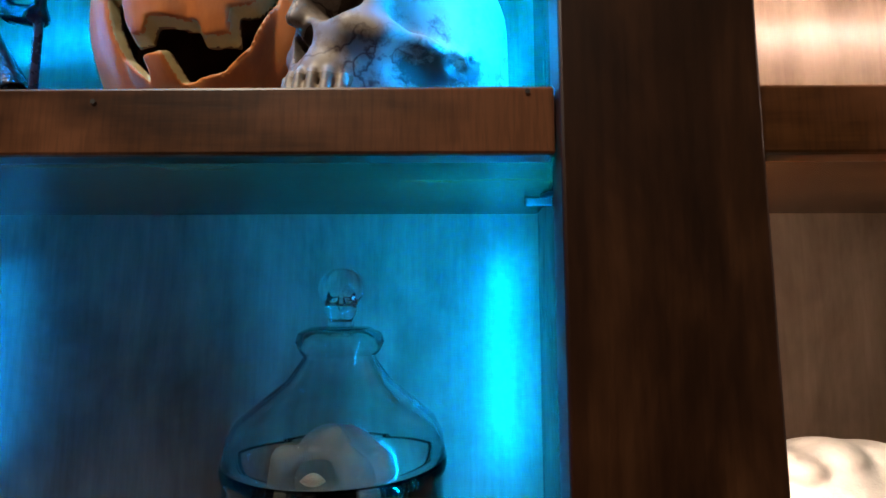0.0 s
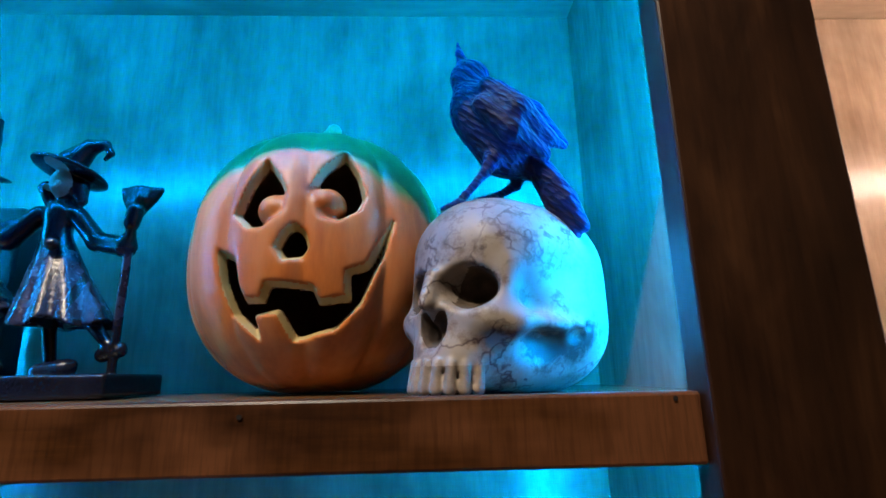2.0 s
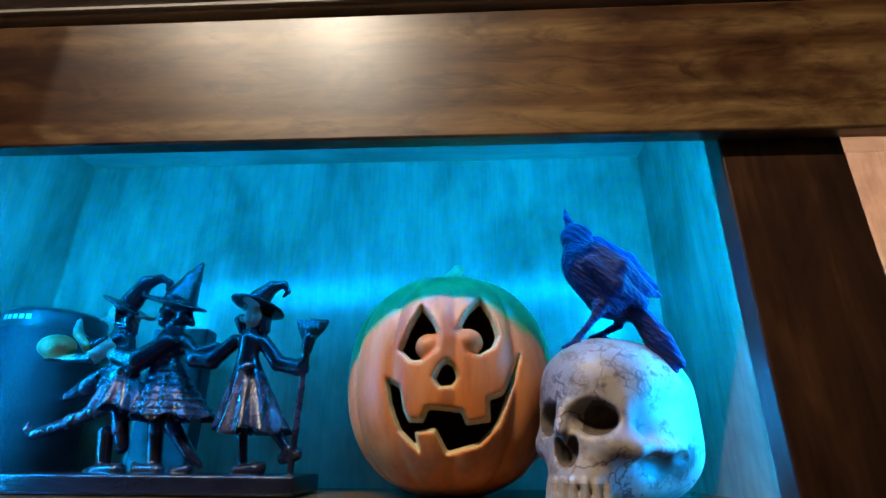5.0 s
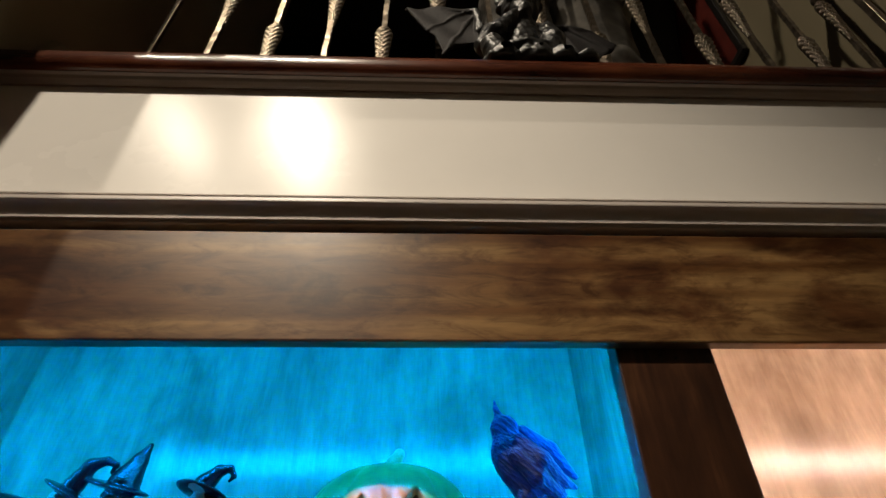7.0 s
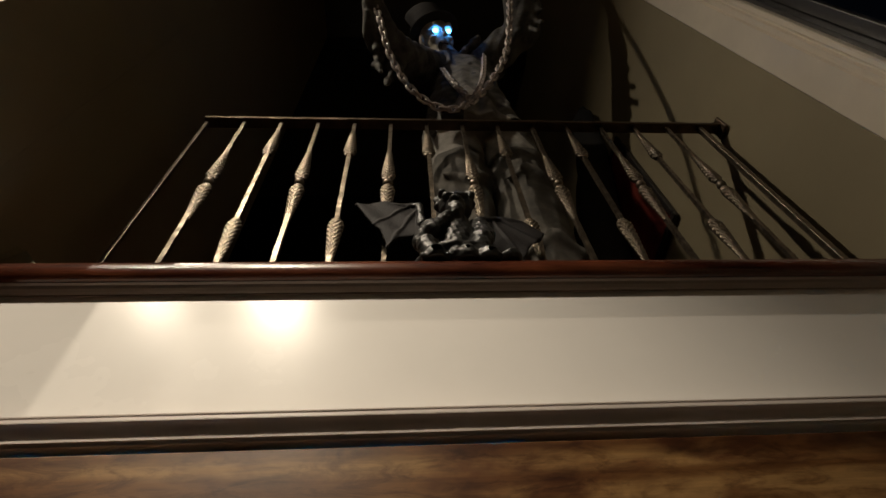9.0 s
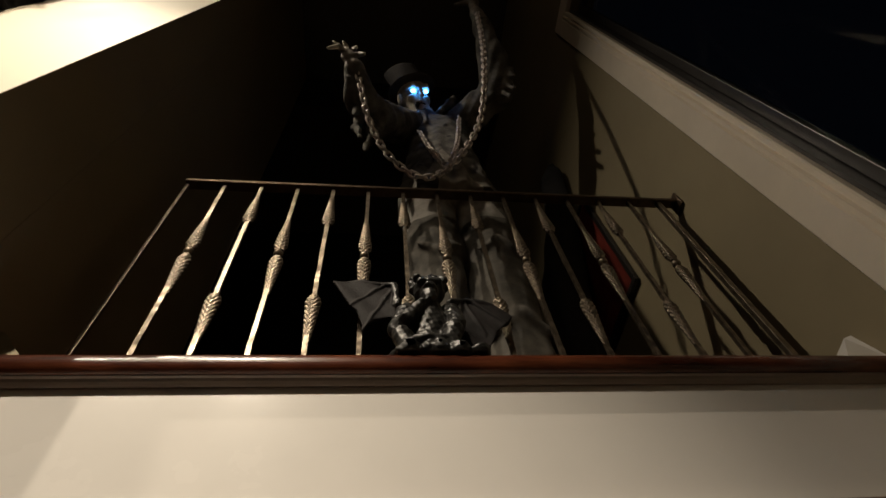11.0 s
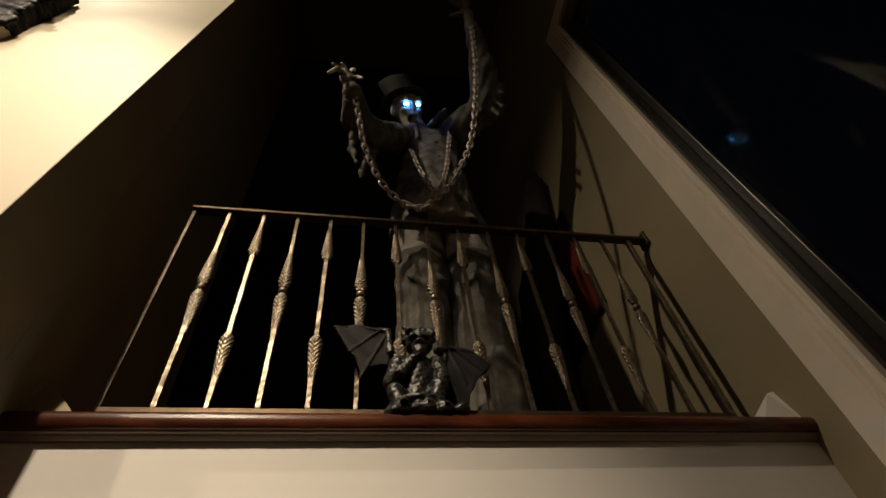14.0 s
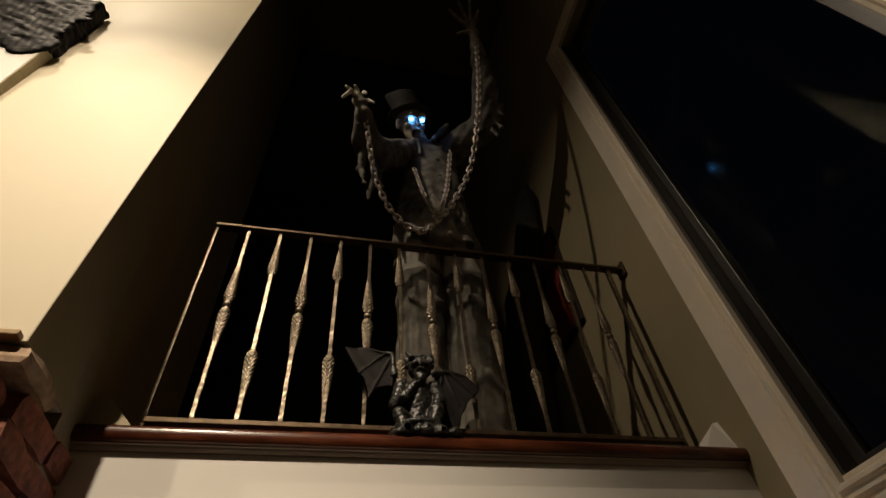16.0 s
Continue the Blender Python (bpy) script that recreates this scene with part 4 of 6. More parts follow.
def witches_mesh():
    c = Clay((-0.75, 0.375, 1.628), (-0.30, 0.510, 1.925), 0.0017)
    c.chain([(-0.434, 0.43, 1.844), (-0.42, 0.43, 1.859), (-0.406, 0.43, 1.862), (-0.4, 0.43, 1.853), (-0.405, 0.43, 1.847)], [0.01295, 0.007666, 0.00419, 0.003047, 0.001905], 0.002)
    c.ell((-0.435, 0.43, 1.834), (0.03407, 0.03029, 0.004164), (-12, 14, 0), 0.002)
    c.ell((-0.435, 0.426, 1.821), (0.01159, 0.01272, 0.01421), (0, 0, 0), 0.003)
    c.chain([(-0.453, 0.43, 1.818), (-0.45, 0.43, 1.806)], [0.007526, 0.004489], 0.003)
    c.chain([(-0.425, 0.43, 1.819), (-0.421, 0.43, 1.806)], [0.008977, 0.005204], 0.003)
    c.chain([(-0.43, 0.41, 1.817), (-0.43, 0.406, 1.811)], [0.002541, 0.001435], 0.002)
    c.chain([(-0.437, 0.43, 1.808), (-0.437, 0.43, 1.794), (-0.438, 0.43, 1.776)], [0.005204, 0.01256, 0.01175], 0.004)
    c.ell((-0.429, 0.412, 1.761), (0.007758, 0.004937, 0.005642), (0, 0, 0), 0.002)
    skirt(c, (-0.438, 0.43, 1.775), (-0.421, 0.43, 1.693), 0.01249, 0.04334, 9, 0.003, 0.07)
    c.chain([(-0.432, 0.43, 1.691), (-0.426, 0.43, 1.658)], [0.005962, 0.0048], 0.002)
    c.chain([(-0.428, 0.42, 1.653), (-0.406, 0.42, 1.655), (-0.401, 0.42, 1.658)], [0.006746, 0.008094, 0.004047], 0.003)
    c.chain([(-0.399, 0.43, 1.697), (-0.379, 0.43, 1.674), (-0.383, 0.43, 1.666), (-0.369, 0.43, 1.67), (-0.367, 0.43, 1.674)], [0.006313, 0.004854, 0.005517, 0.005517, 0.002414], 0.003)
    c.chain([(-0.422, 0.43, 1.792), (-0.401, 0.43, 1.767), (-0.373, 0.425, 1.761), (-0.368, 0.422, 1.772)], [0.008131, 0.008764, 0.00933, 0.004638], 0.003)
    c.chain([(-0.456, 0.43, 1.793), (-0.48, 0.43, 1.77), (-0.501, 0.43, 1.772), (-0.509, 0.43, 1.779)], [0.008178, 0.009552, 0.008816, 0.004435], 0.003)
    c.chain([(-0.374, 0.43, 1.649), (-0.367, 0.42, 1.781)], [0.003751, 0.003588], 0.001)
    c.chain([(-0.367, 0.42, 1.781), (-0.365, 0.42, 1.793)], [0.006459, 0.007218], 0.002)
    c.chain([(-0.372, 0.428, 1.794), (-0.377, 0.426, 1.806), (-0.381, 0.428, 1.815)], [0.004041, 0.004041, 0.003346], 0.001)
    c.chain([(-0.369, 0.425, 1.794), (-0.372, 0.423, 1.805), (-0.374, 0.425, 1.815)], [0.004017, 0.004017, 0.003326], 0.001)
    c.chain([(-0.367, 0.422, 1.793), (-0.367, 0.42, 1.805), (-0.368, 0.422, 1.815)], [0.003993, 0.004017, 0.003286], 0.001)
    c.chain([(-0.365, 0.42, 1.792), (-0.362, 0.418, 1.804), (-0.362, 0.42, 1.814)], [0.003993, 0.003993, 0.003286], 0.001)
    c.chain([(-0.365, 0.423, 1.793), (-0.36, 0.421, 1.805), (-0.358, 0.423, 1.814)], [0.003993, 0.004017, 0.003306], 0.001)
    c.chain([(-0.365, 0.425, 1.794), (-0.357, 0.423, 1.805), (-0.353, 0.425, 1.814)], [0.004017, 0.004017, 0.003306], 0.001)
    c.chain([(-0.365, 0.428, 1.794), (-0.354, 0.426, 1.806), (-0.349, 0.428, 1.815)], [0.004041, 0.004041, 0.003346], 0.001)
    c.chain([(-0.543, 0.45, 1.85), (-0.533, 0.45, 1.878), (-0.525, 0.45, 1.897)], [0.01991, 0.01049, 0.003248], 0.002)
    c.ell((-0.55, 0.45, 1.845), (0.04061, 0.03185, 0.004778), (8, 14, 0), 0.002)
    c.ell((-0.555, 0.45, 1.829), (0.01415, 0.01336, 0.01494), (0, 0, 0), 0.003)
    c.chain([(-0.566, 0.45, 1.829), (-0.575, 0.45, 1.825)], [0.003931, 0.001965], 0.002)
    c.chain([(-0.561, 0.45, 1.822), (-0.567, 0.45, 1.82)], [0.00629, 0.001966], 0.002)
    c.chain([(-0.534, 0.45, 1.828), (-0.523, 0.45, 1.819)], [0.01022, 0.003931], 0.003)
    c.chain([(-0.541, 0.45, 1.819), (-0.539, 0.45, 1.812)], [0.01022, 0.006249], 0.003)
    c.chain([(-0.544, 0.45, 1.807), (-0.544, 0.45, 1.794), (-0.546, 0.45, 1.777)], [0.01172, 0.01929, 0.01543], 0.004)
    skirt(c, (-0.546, 0.45, 1.777), (-0.525, 0.45, 1.708), 0.01543, 0.04822, 11, 0.003, 0.07, 8)
    c.chain([(-0.539, 0.435, 1.794), (-0.569, 0.43, 1.77), (-0.596, 0.43, 1.777)], [0.0106, 0.01264, 0.008923], 0.003)
    c.chain([(-0.598, 0.43, 1.779), (-0.618, 0.43, 1.783)], [0.005204, 0.004516], 0.002)
    c.chain([(-0.529, 0.45, 1.797), (-0.511, 0.45, 1.781), (-0.489, 0.45, 1.789)], [0.01003, 0.0092, 0.007715], 0.003)
    c.chain([(-0.543, 0.45, 1.704), (-0.536, 0.45, 1.659)], [0.00961, 0.007988], 0.002)
    c.chain([(-0.525, 0.44, 1.652), (-0.548, 0.44, 1.653), (-0.554, 0.44, 1.66)], [0.008465, 0.006385, 0.002483], 0.003)
    c.chain([(-0.524, 0.45, 1.7), (-0.497, 0.45, 1.669), (-0.483, 0.45, 1.658)], [0.00887, 0.006497, 0.00323], 0.002)
    c.chain([(-0.492, 0.44, 1.654), (-0.506, 0.44, 1.651), (-0.51, 0.44, 1.656)], [0.005643, 0.005643, 0.002116], 0.003)
    c.chain([(-0.599, 0.44, 1.846), (-0.587, 0.44, 1.869), (-0.569, 0.44, 1.875), (-0.556, 0.44, 1.87), (-0.559, 0.44, 1.861)], [0.01277, 0.008912, 0.005266, 0.003619, 0.001995], 0.002)
    c.ell((-0.603, 0.44, 1.837), (0.03327, 0.0301, 0.004357), (0, 26, 0), 0.002)
    c.ell((-0.613, 0.44, 1.828), (0.01101, 0.01101, 0.01258), (0, 0, 0), 0.003)
    c.chain([(-0.622, 0.44, 1.825), (-0.634, 0.44, 1.822)], [0.003538, 0.001573], 0.002)
    c.chain([(-0.595, 0.44, 1.82), (-0.589, 0.44, 1.807)], [0.01015, 0.005386], 0.003)
    c.chain([(-0.606, 0.44, 1.813), (-0.601, 0.44, 1.796), (-0.59, 0.44, 1.774)], [0.006974, 0.01385, 0.01205], 0.004)
    skirt(c, (-0.59, 0.44, 1.774), (-0.585, 0.44, 1.718), 0.0128, 0.03577, 9, 0.003, 0.07)
    c.chain([(-0.596, 0.44, 1.771), (-0.628, 0.44, 1.742), (-0.654, 0.44, 1.729)], [0.009101, 0.01114, 0.003688], 0.004)
    c.chain([(-0.603, 0.43, 1.792), (-0.62, 0.425, 1.774), (-0.643, 0.425, 1.772), (-0.677, 0.425, 1.773)], [0.007584, 0.008169, 0.005199, 0.002971], 0.002)
    c.chain([(-0.629, 0.45, 1.798), (-0.647, 0.45, 1.79), (-0.665, 0.45, 1.807), (-0.669, 0.45, 1.826)], [0.007025, 0.006974, 0.005545, 0.002814], 0.002)
    c.chain([(-0.667, 0.45, 1.81), (-0.676, 0.45, 1.82)], [0.004753, 0.001995], 0.001)
    c.ell((-0.667, 0.425, 1.786), (0.02033, 0.01807, 0.01431), (0, 0, 0), 0)
    c.chain([(-0.583, 0.44, 1.713), (-0.571, 0.44, 1.676)], [0.008613, 0.006989], 0.002)
    c.chain([(-0.565, 0.43, 1.652), (-0.587, 0.43, 1.651), (-0.6, 0.43, 1.652)], [0.009066, 0.007672, 0.002806], 0.003)
    c.chain([(-0.593, 0.44, 1.691), (-0.588, 0.44, 1.657)], [0.008714, 0.007136], 0.002)
    c.chain([(-0.602, 0.44, 1.719), (-0.633, 0.44, 1.706), (-0.658, 0.44, 1.696), (-0.677, 0.44, 1.69), (-0.689, 0.44, 1.695), (-0.686, 0.44, 1.703)], [0.00867, 0.007948, 0.006459, 0.005741, 0.00289, 0.001806], 0.003)
    c.block((-0.545, 0.441, 1.6405), (0.187, 0.047, 0.0095), (0, 0, 0), 0.002)

    def pick(p):
        out = np.zeros(len(p), int)
        near = lambda q, r: ((p - np.array(q)) ** 2).sum(1) < r * r
        out[(p[:, 2] > 1.690) & (p[:, 2] < 1.758) & (np.sin(p[:, 0] * 300) > -0.7)] = 1
        for q, r in (((-0.6265, 0.43, 1.825), 0.017), ((-0.574, 0.44, 1.826), 0.014), ((-0.440, 0.407, 1.819), 0.020), ((-0.612, 0.43, 1.782), 0.017), ((-0.658, 0.45, 1.815), 0.014)):
            out[near(q, r)] = 2
        out[near((-0.667, 0.425, 1.786), 0.031) & (p[:, 2] > 1.772)] = 3
        return out
    return c.mesh("witch_figurine", [resin, pewter, pale, small_orange], pick)


thing("witch_figurine", witches_mesh(), "glossy black resin figurine of three dancing witches on one base", "figurine", at=(0.003, 0.006, 0))

# ---- speaker and dark box behind the witches ----
fabric = plain("grey_speaker_cloth", (0.009, 0.009, 0.011), 0.75, vary=0.2, scale=200, relief=0.8, fine=420)
black_plastic = plain("black_plastic", (0.009, 0.009, 0.010), 0.4, vary=0.15)
grey_print = plain("grey_print", (0.42, 0.42, 0.42), 0.5, vary=0.05)
speaker = tagged(empty("speaker", (-0.752, 0.525, ZS)), "grey cloth-covered speaker with a black top band", "speaker")
part("body", lathe([(0, 0), (0.052, 0), (0.0595, 0.006), (0.0610, 0.10), (0.0610, 0.190)], 48), fabric, speaker, smooth=True)
part("top_band", lathe([(0.0613, 0.190), (0.0620, 0.193), (0.0615, 0.210), (0.056, 0.216), (0, 0.217)], 48), black_plastic, speaker, "black plastic top band", True)
for i in range(5):
    a = -112 + i * 8
    bm = box(-0.0028, 0.0028, -0.0004, 0.0004, -0.003, 0.003)
    o = part("mark", bm, grey_print, speaker, "small grey printed mark")
    o.matrix_local = pose(0.0622 * math.cos(radians(a)), 0.0622 * math.sin(radians(a)), 0.2015, 0, 0, a + 90)
tagged(obj("box", box(-0.605, -0.530, 0.515, 0.545, ZS, 1.828, 0.003), black_plastic), "small dark upright box behind the witches", "box")

# ---- apothecary jar on the lower shelf ----
jar_glass, jn, jl, jb = material("clear_jar_glass")
jb.inputs["Base Color"].default_value = (0.95, 0.98, 0.97, 1)
jb.inputs["Roughness"].default_value, jb.inputs["Transmission Weight"].default_value, jb.inputs["IOR"].default_value = 0.0, 1.0, 1.42
jar = tagged(empty("apothecary_jar", (-0.088, 0.42, 1.2385)), "clear glass apothecary jar with a skull-knobbed lid", "jar")
body = part("body", lathe([(0, 0), (0.080, 0), (0.087, 0.006), (0.0885, 0.05), (0.088, 0.128), (0.0905, 0.131), (0.0905, 0.137), (0.0845, 0.137), (0.0845, 0.05), (0.080, 0.010), (0, 0.008)], 64), jar_glass, jar, smooth=True)
lid = part("lid", lathe([(0.0885, 0.138), (0.0900, 0.141), (0.0890, 0.146), (0.0875, 0.158), (0.080, 0.171), (0.062, 0.186), (0.043, 0.202), (0.0325, 0.217), (0.0300, 0.222), (0.0335, 0.226), (0.0372, 0.234), (0.0350, 0.242), (0.024, 0.247), (0, 0.248),
                       (0, 0.244), (0.022, 0.242), (0.031, 0.238), (0.032, 0.230), (0.027, 0.222), (0.030, 0.215), (0.040, 0.199), (0.060, 0.182), (0.077, 0.168), (0.0838, 0.157), (0.0850, 0.140)], 64, True), jar_glass, jar, "bell-shaped glass lid", True)


def knob_mesh():
    c = Clay((-0.026, -0.03, -0.004), (0.026, 0.03, 0.05), 0.0011)
    c.ell((0, 0.002, 0.030), (0.0185, 0.020, 0.0165))
    c.ell((0, -0.008, 0.014), (0.0125, 0.011, 0.013), (0, 0, 0), 0.006)
    c.cap((0, 0, -0.003), (0, 0, 0.01), 0.011, 0.010, 0.004)
    for s in (-1, 1):
        c.ell((s * 0.0068, -0.0175, 0.0245), (0.005, 0.007, 0.005), (0, 0, 0), 0.002, True)
    c.ell((0, -0.019, 0.0155), (0.0022, 0.005, 0.004), (0, 0, 0), 0.001, True)
    for i in range(-3, 4):
        c.cap((i * 0.0026, -0.0185 + abs(i) * 0.0009, 0.004), (i * 0.0026, -0.0185 + abs(i) * 0.0009, 0.010), 0.0014, 0.0014, 0.0008)
    return c.mesh("knob", [jar_glass])


body.scale = (0.95, 0.95, 1.07)
lid.scale, lid.location = (0.95, 0.95, 0.92), (0, 0, 0.0198)
knob = new("knob", knob_mesh())
knob.scale = (1.05, 1.05, 1.09)
knob.parent, knob.location = lid, (0, 0, 0.248)
knob.rotation_euler = (0, 0, radians(12))
cloth = plain("white_gauze", (0.34, 0.36, 0.33), 0.9, vary=0.25, scale=40, relief=0.9, fine=500)
cloth.node_tree.nodes["Principled BSDF"].inputs["Alpha"].default_value = 0.55
flesh = plain("waxy_flesh_resin", (0.55, 0.36, 0.24), 0.3, vary=0.3, scale=25, relief=0.15)


def bundle_mesh():
    c = Clay((-0.075, -0.075, 0.005), (0.075, 0.075, 0.19), 0.0022)
    c.ell((0, 0, 0.092), (0.062, 0.058, 0.086))
    c.ell((0.03, -0.01, 0.12), (0.034, 0.035, 0.036), (0, 20, 0), 0.015)
    c.chain([(-0.05, -0.03, 0.12), (-0.034, -0.045, 0.160), (0.006, -0.045, 0.172), (0.030, -0.046, 0.150), (0.045, -0.045, 0.115)], [0.010, 0.009, 0.009, 0.009, 0.010], 0.008)
    c.ell((-0.010, -0.058, 0.118), (0.030, 0.034, 0.040), (0, 0, 0), 0.006, True)
    c.work(lambda X, Y, Z: 0.011 - Z + 0 * X + 0 * Y, (-0.07, -0.07, 0.0), (0.07, 0.07, 0.012), 0, False)
    c.ripple(lambda X, Y, Z: 0.0016 * np.sin(90 * X + 40 * Z) * np.cos(70 * Y + 30 * X))
    return c.mesh("gauze", [cloth])


wrap = new("gauze_wrap", bundle_mesh())
wrap.matrix_world = pose(-0.088, 0.42, 1.2385 + 0.006) @ Matrix.Diagonal((0.86, 0.86, 0.93, 1))
tagged(wrap, "crumpled white gauze wrap standing inside the glass jar", "gauze")
c = Clay((-0.04, -0.045, -0.05), (0.04, 0.045, 0.05), 0.0022)
c.ell((0, 0, 0), (0.025, 0.026, 0.032))
c.ell((0.004, -0.008, -0.014), (0.021, 0.020, 0.020), (0, 0, 0), 0.012)
egg = new("wax_lump", c.mesh("wax_lump", [flesh]))
egg.matrix_world = pose(-0.098, 0.382, 1.355)
tagged(egg, "waxy flesh-coloured lump wrapped in gauze in the jar", "wax lump")


# ---- pale animal skull in the next compartment ----
def beast_skull():
    c = Clay((-0.09, -0.08, -0.004), (0.09, 0.08, 0.18), 0.0028)
    c.ell((0, 0.01, 0.105), (0.066, 0.062, 0.058))
    c.ell((-0.01, -0.03, 0.06), (0.045, 0.04, 0.058), (0, 0, 0), 0.02)
    for x, z in ((-0.04, 0.15), (-0.012, 0.158), (0.02, 0.156), (0.046, 0.146)):
        c.ell((x, -0.012, z), (0.016, 0.022, 0.010), (0, 0, 0), 0.01)
    for s in (-1, 1):
        c.ell((s * 0.026 + 0.012, -0.056, 0.105), (0.017, 0.02, 0.016), (0, 0, 0), 0.006, True)
    c.ell((0, -0.066, 0.065), (0.012, 0.02, 0.014), (0, 0, 0), 0.004, True)
    return c.mesh("animal_skull", [plain("chalky_white_bone", (0.78, 0.75, 0.70), 0.55, vary=0.18, scale=45, relief=0.6, fine=140)])


thing("animal_skull", beast_skull(), "chalky white lumpy skull on the lower shelf", "skull", at=(0.288, 0.40, 1.2385))


# ---- gargoyle on the ledge ----
garg_m = plain("dark_polished_stone", (0.016, 0.016, 0.015), 0.36, vary=0.7, scale=45, relief=0.7, fine=130)
wing_m = plain("dark_wing_leather", (0.0085, 0.0062, 0.0062), 0.7, vary=0.8, scale=55, relief=1.0, fine=130, spec=0.25)


def gargoyle_mesh():
    c = Clay((-0.225, 0.225, 2.484), (0.275, 0.405, 2.885), 0.0027)
    c.ell((0.023, 0.315, 2.532), (0.08767, 0.08767, 0.02455), (0, 0, 0), 0.01)
    c.chain([(0.025, 0.315, 2.575), (0.028, 0.315, 2.634), (0.028, 0.305, 2.675)], [0.04755, 0.04482, 0.04068], 0.02)
    c.ell((0.037, 0.295, 2.756), (0.04096, 0.04096, 0.03968), (0, 0, 0), 0.01)
    c.chain([(0.033, 0.27, 2.723), (0.033, 0.265, 2.695)], [0.02261, 0.01815], 0.008)
    c.ell((-0.001, 0.295, 2.784), (0.01408, 0.008959, 0.0192), (0, -25, 0), 0.006)
    c.ell((0.074, 0.295, 2.801), (0.01329, 0.009304, 0.01728), (0, 30, 0), 0.006)
    c.chain([(0.013, 0.26, 2.752), (0.031, 0.257, 2.749), (0.055, 0.263, 2.757)], [0.01129, 0.008618, 0.0115], 0.005)
    c.chain([(-0.022, 0.315, 2.693), (-0.045, 0.295, 2.617), (-0.023, 0.265, 2.626), (0.01, 0.26, 2.674)], [0.02712, 0.02141, 0.01518, 0.01089], 0.008)
    c.chain([(0.087, 0.315, 2.693), (0.094, 0.295, 2.639), (0.073, 0.285, 2.585)], [0.02763, 0.02097, 0.01664], 0.008)
    c.chain([(-0.007, 0.305, 2.555), (-0.039, 0.265, 2.567), (-0.031, 0.255, 2.519)], [0.02872, 0.02066, 0.01555], 0.008)
    c.chain([(-0.028, 0.255, 2.513), (-0.047, 0.24, 2.495)], [0.01333, 0.007646], 0.005)
    c.chain([(0.058, 0.305, 2.558), (0.078, 0.265, 2.586), (0.062, 0.255, 2.523)], [0.02974, 0.02141, 0.01608], 0.008)
    c.chain([(0.062, 0.255, 2.514), (0.074, 0.24, 2.5)], [0.01378, 0.007905], 0.005)
    c.chain([(0.009, 0.31, 2.819), (-0.006, 0.315, 2.837)], [0.007819, 0.003258], 0.004)
    c.chain([(-0.041, 0.345, 2.763), (-0.049, 0.35, 2.848), (-0.128, 0.355, 2.865), (-0.209, 0.36, 2.872)], [0.01152, 0.009304, 0.007819, 0.00384], 0.003)
    c.chain([(0.099, 0.345, 2.773), (0.142, 0.35, 2.789), (0.21, 0.355, 2.776), (0.264, 0.36, 2.737)], [0.01173, 0.008827, 0.007624, 0.003395], 0.003)
    c.chain([(-0.049, 0.35, 2.844), (-0.127, 0.35, 2.674)], [0.005989, 0.003631], 0.002)
    c.chain([(-0.049, 0.35, 2.836), (-0.05, 0.35, 2.714)], [0.005872, 0.003698], 0.002)
    c.chain([(-0.069, 0.35, 2.854), (-0.163, 0.35, 2.765)], [0.005981, 0.003698], 0.002)
    c.chain([(0.128, 0.35, 2.783), (0.11, 0.35, 2.688)], [0.006102, 0.00384], 0.002)
    c.chain([(0.135, 0.35, 2.787), (0.175, 0.35, 2.657)], [0.006102, 0.00384], 0.002)
    c.chain([(0.155, 0.35, 2.785), (0.233, 0.35, 2.703)], [0.005989, 0.003997], 0.002)
    rnd = random.Random(12)
    for i in range(9):
        c.ell((-0.045 + 0.021 * i, 0.285 + rnd.uniform(-0.03, 0.02), 2.503), (0.026, 0.034, 0.017 + rnd.uniform(0, 0.01)), (rnd.uniform(-20, 20), rnd.uniform(-25, 25), 0), 0.006)
    for i in range(12):
        a = math.pi * (0.05 + 0.9 * i / 11)
        c.ell((0.037 + 0.040 * math.cos(a), 0.285 + rnd.uniform(-0.015, 0.015), 2.760 + 0.036 * math.sin(a)), (0.0105, 0.012, 0.0095), (0, 0, 0), 0.004)
    for x in (0.020, 0.052):
        c.ell((x, 0.254, 2.742), (0.0085, 0.010, 0.0065), (0, 0, 0), 0.003, True)
    c.ell((0.033, 0.250, 2.724), (0.014, 0.012, 0.010), (0, 0, 0), 0.005)
    for x0 in (-0.036, 0.066):
        for i in range(4):
            c.chain([(x0 + 0.011 * i, 0.252, 2.512), (x0 + 0.012 * i - 0.002, 0.236, 2.499)], [0.0062, 0.0035], 0.002)
    wing_l = [(-0.04, 2.753), (-0.049, 2.849), (-0.128, 2.863), (-0.209, 2.865), (-0.163, 2.767), (-0.144, 2.746), (-0.126, 2.669), (-0.1, 2.712), (-0.05, 2.723)]
    wing_r = [(0.099, 2.748), (0.104, 2.779), (0.142, 2.791), (0.209, 2.774), (0.261, 2.732), (0.240, 2.702), (0.205, 2.668), (0.172, 2.588), (0.140, 2.560), (0.104, 2.600)]
    plate(c, wing_l, 0.3495, 0.3565, 0.003, False, 0.002)
    plate(c, wing_r, 0.3495, 0.3565, 0.003, False, 0.002)
    c.ripple(lambda X, Y, Z: (0.0011 * np.sin(150 * X + 60 * Z + 1) * np.sin(190 * Z - 70 * X) + 0.0010 * np.sin(330 * X - 120 * Z + 90 * Y) * np.sin(290 * Z + 140 * X)) * (Y < 0.34))
    c.v = c.v + (0.0022 * np.sin(75 * (c.lo[0] + c.h * np.arange(c.n[0]))[:, None, None] + 60 * (c.lo[2] + c.h * np.arange(c.n[2]))[None, None, :]) * (np.arange(c.n[1])[None, :, None] * c.h + c.lo[1] > 0.34))
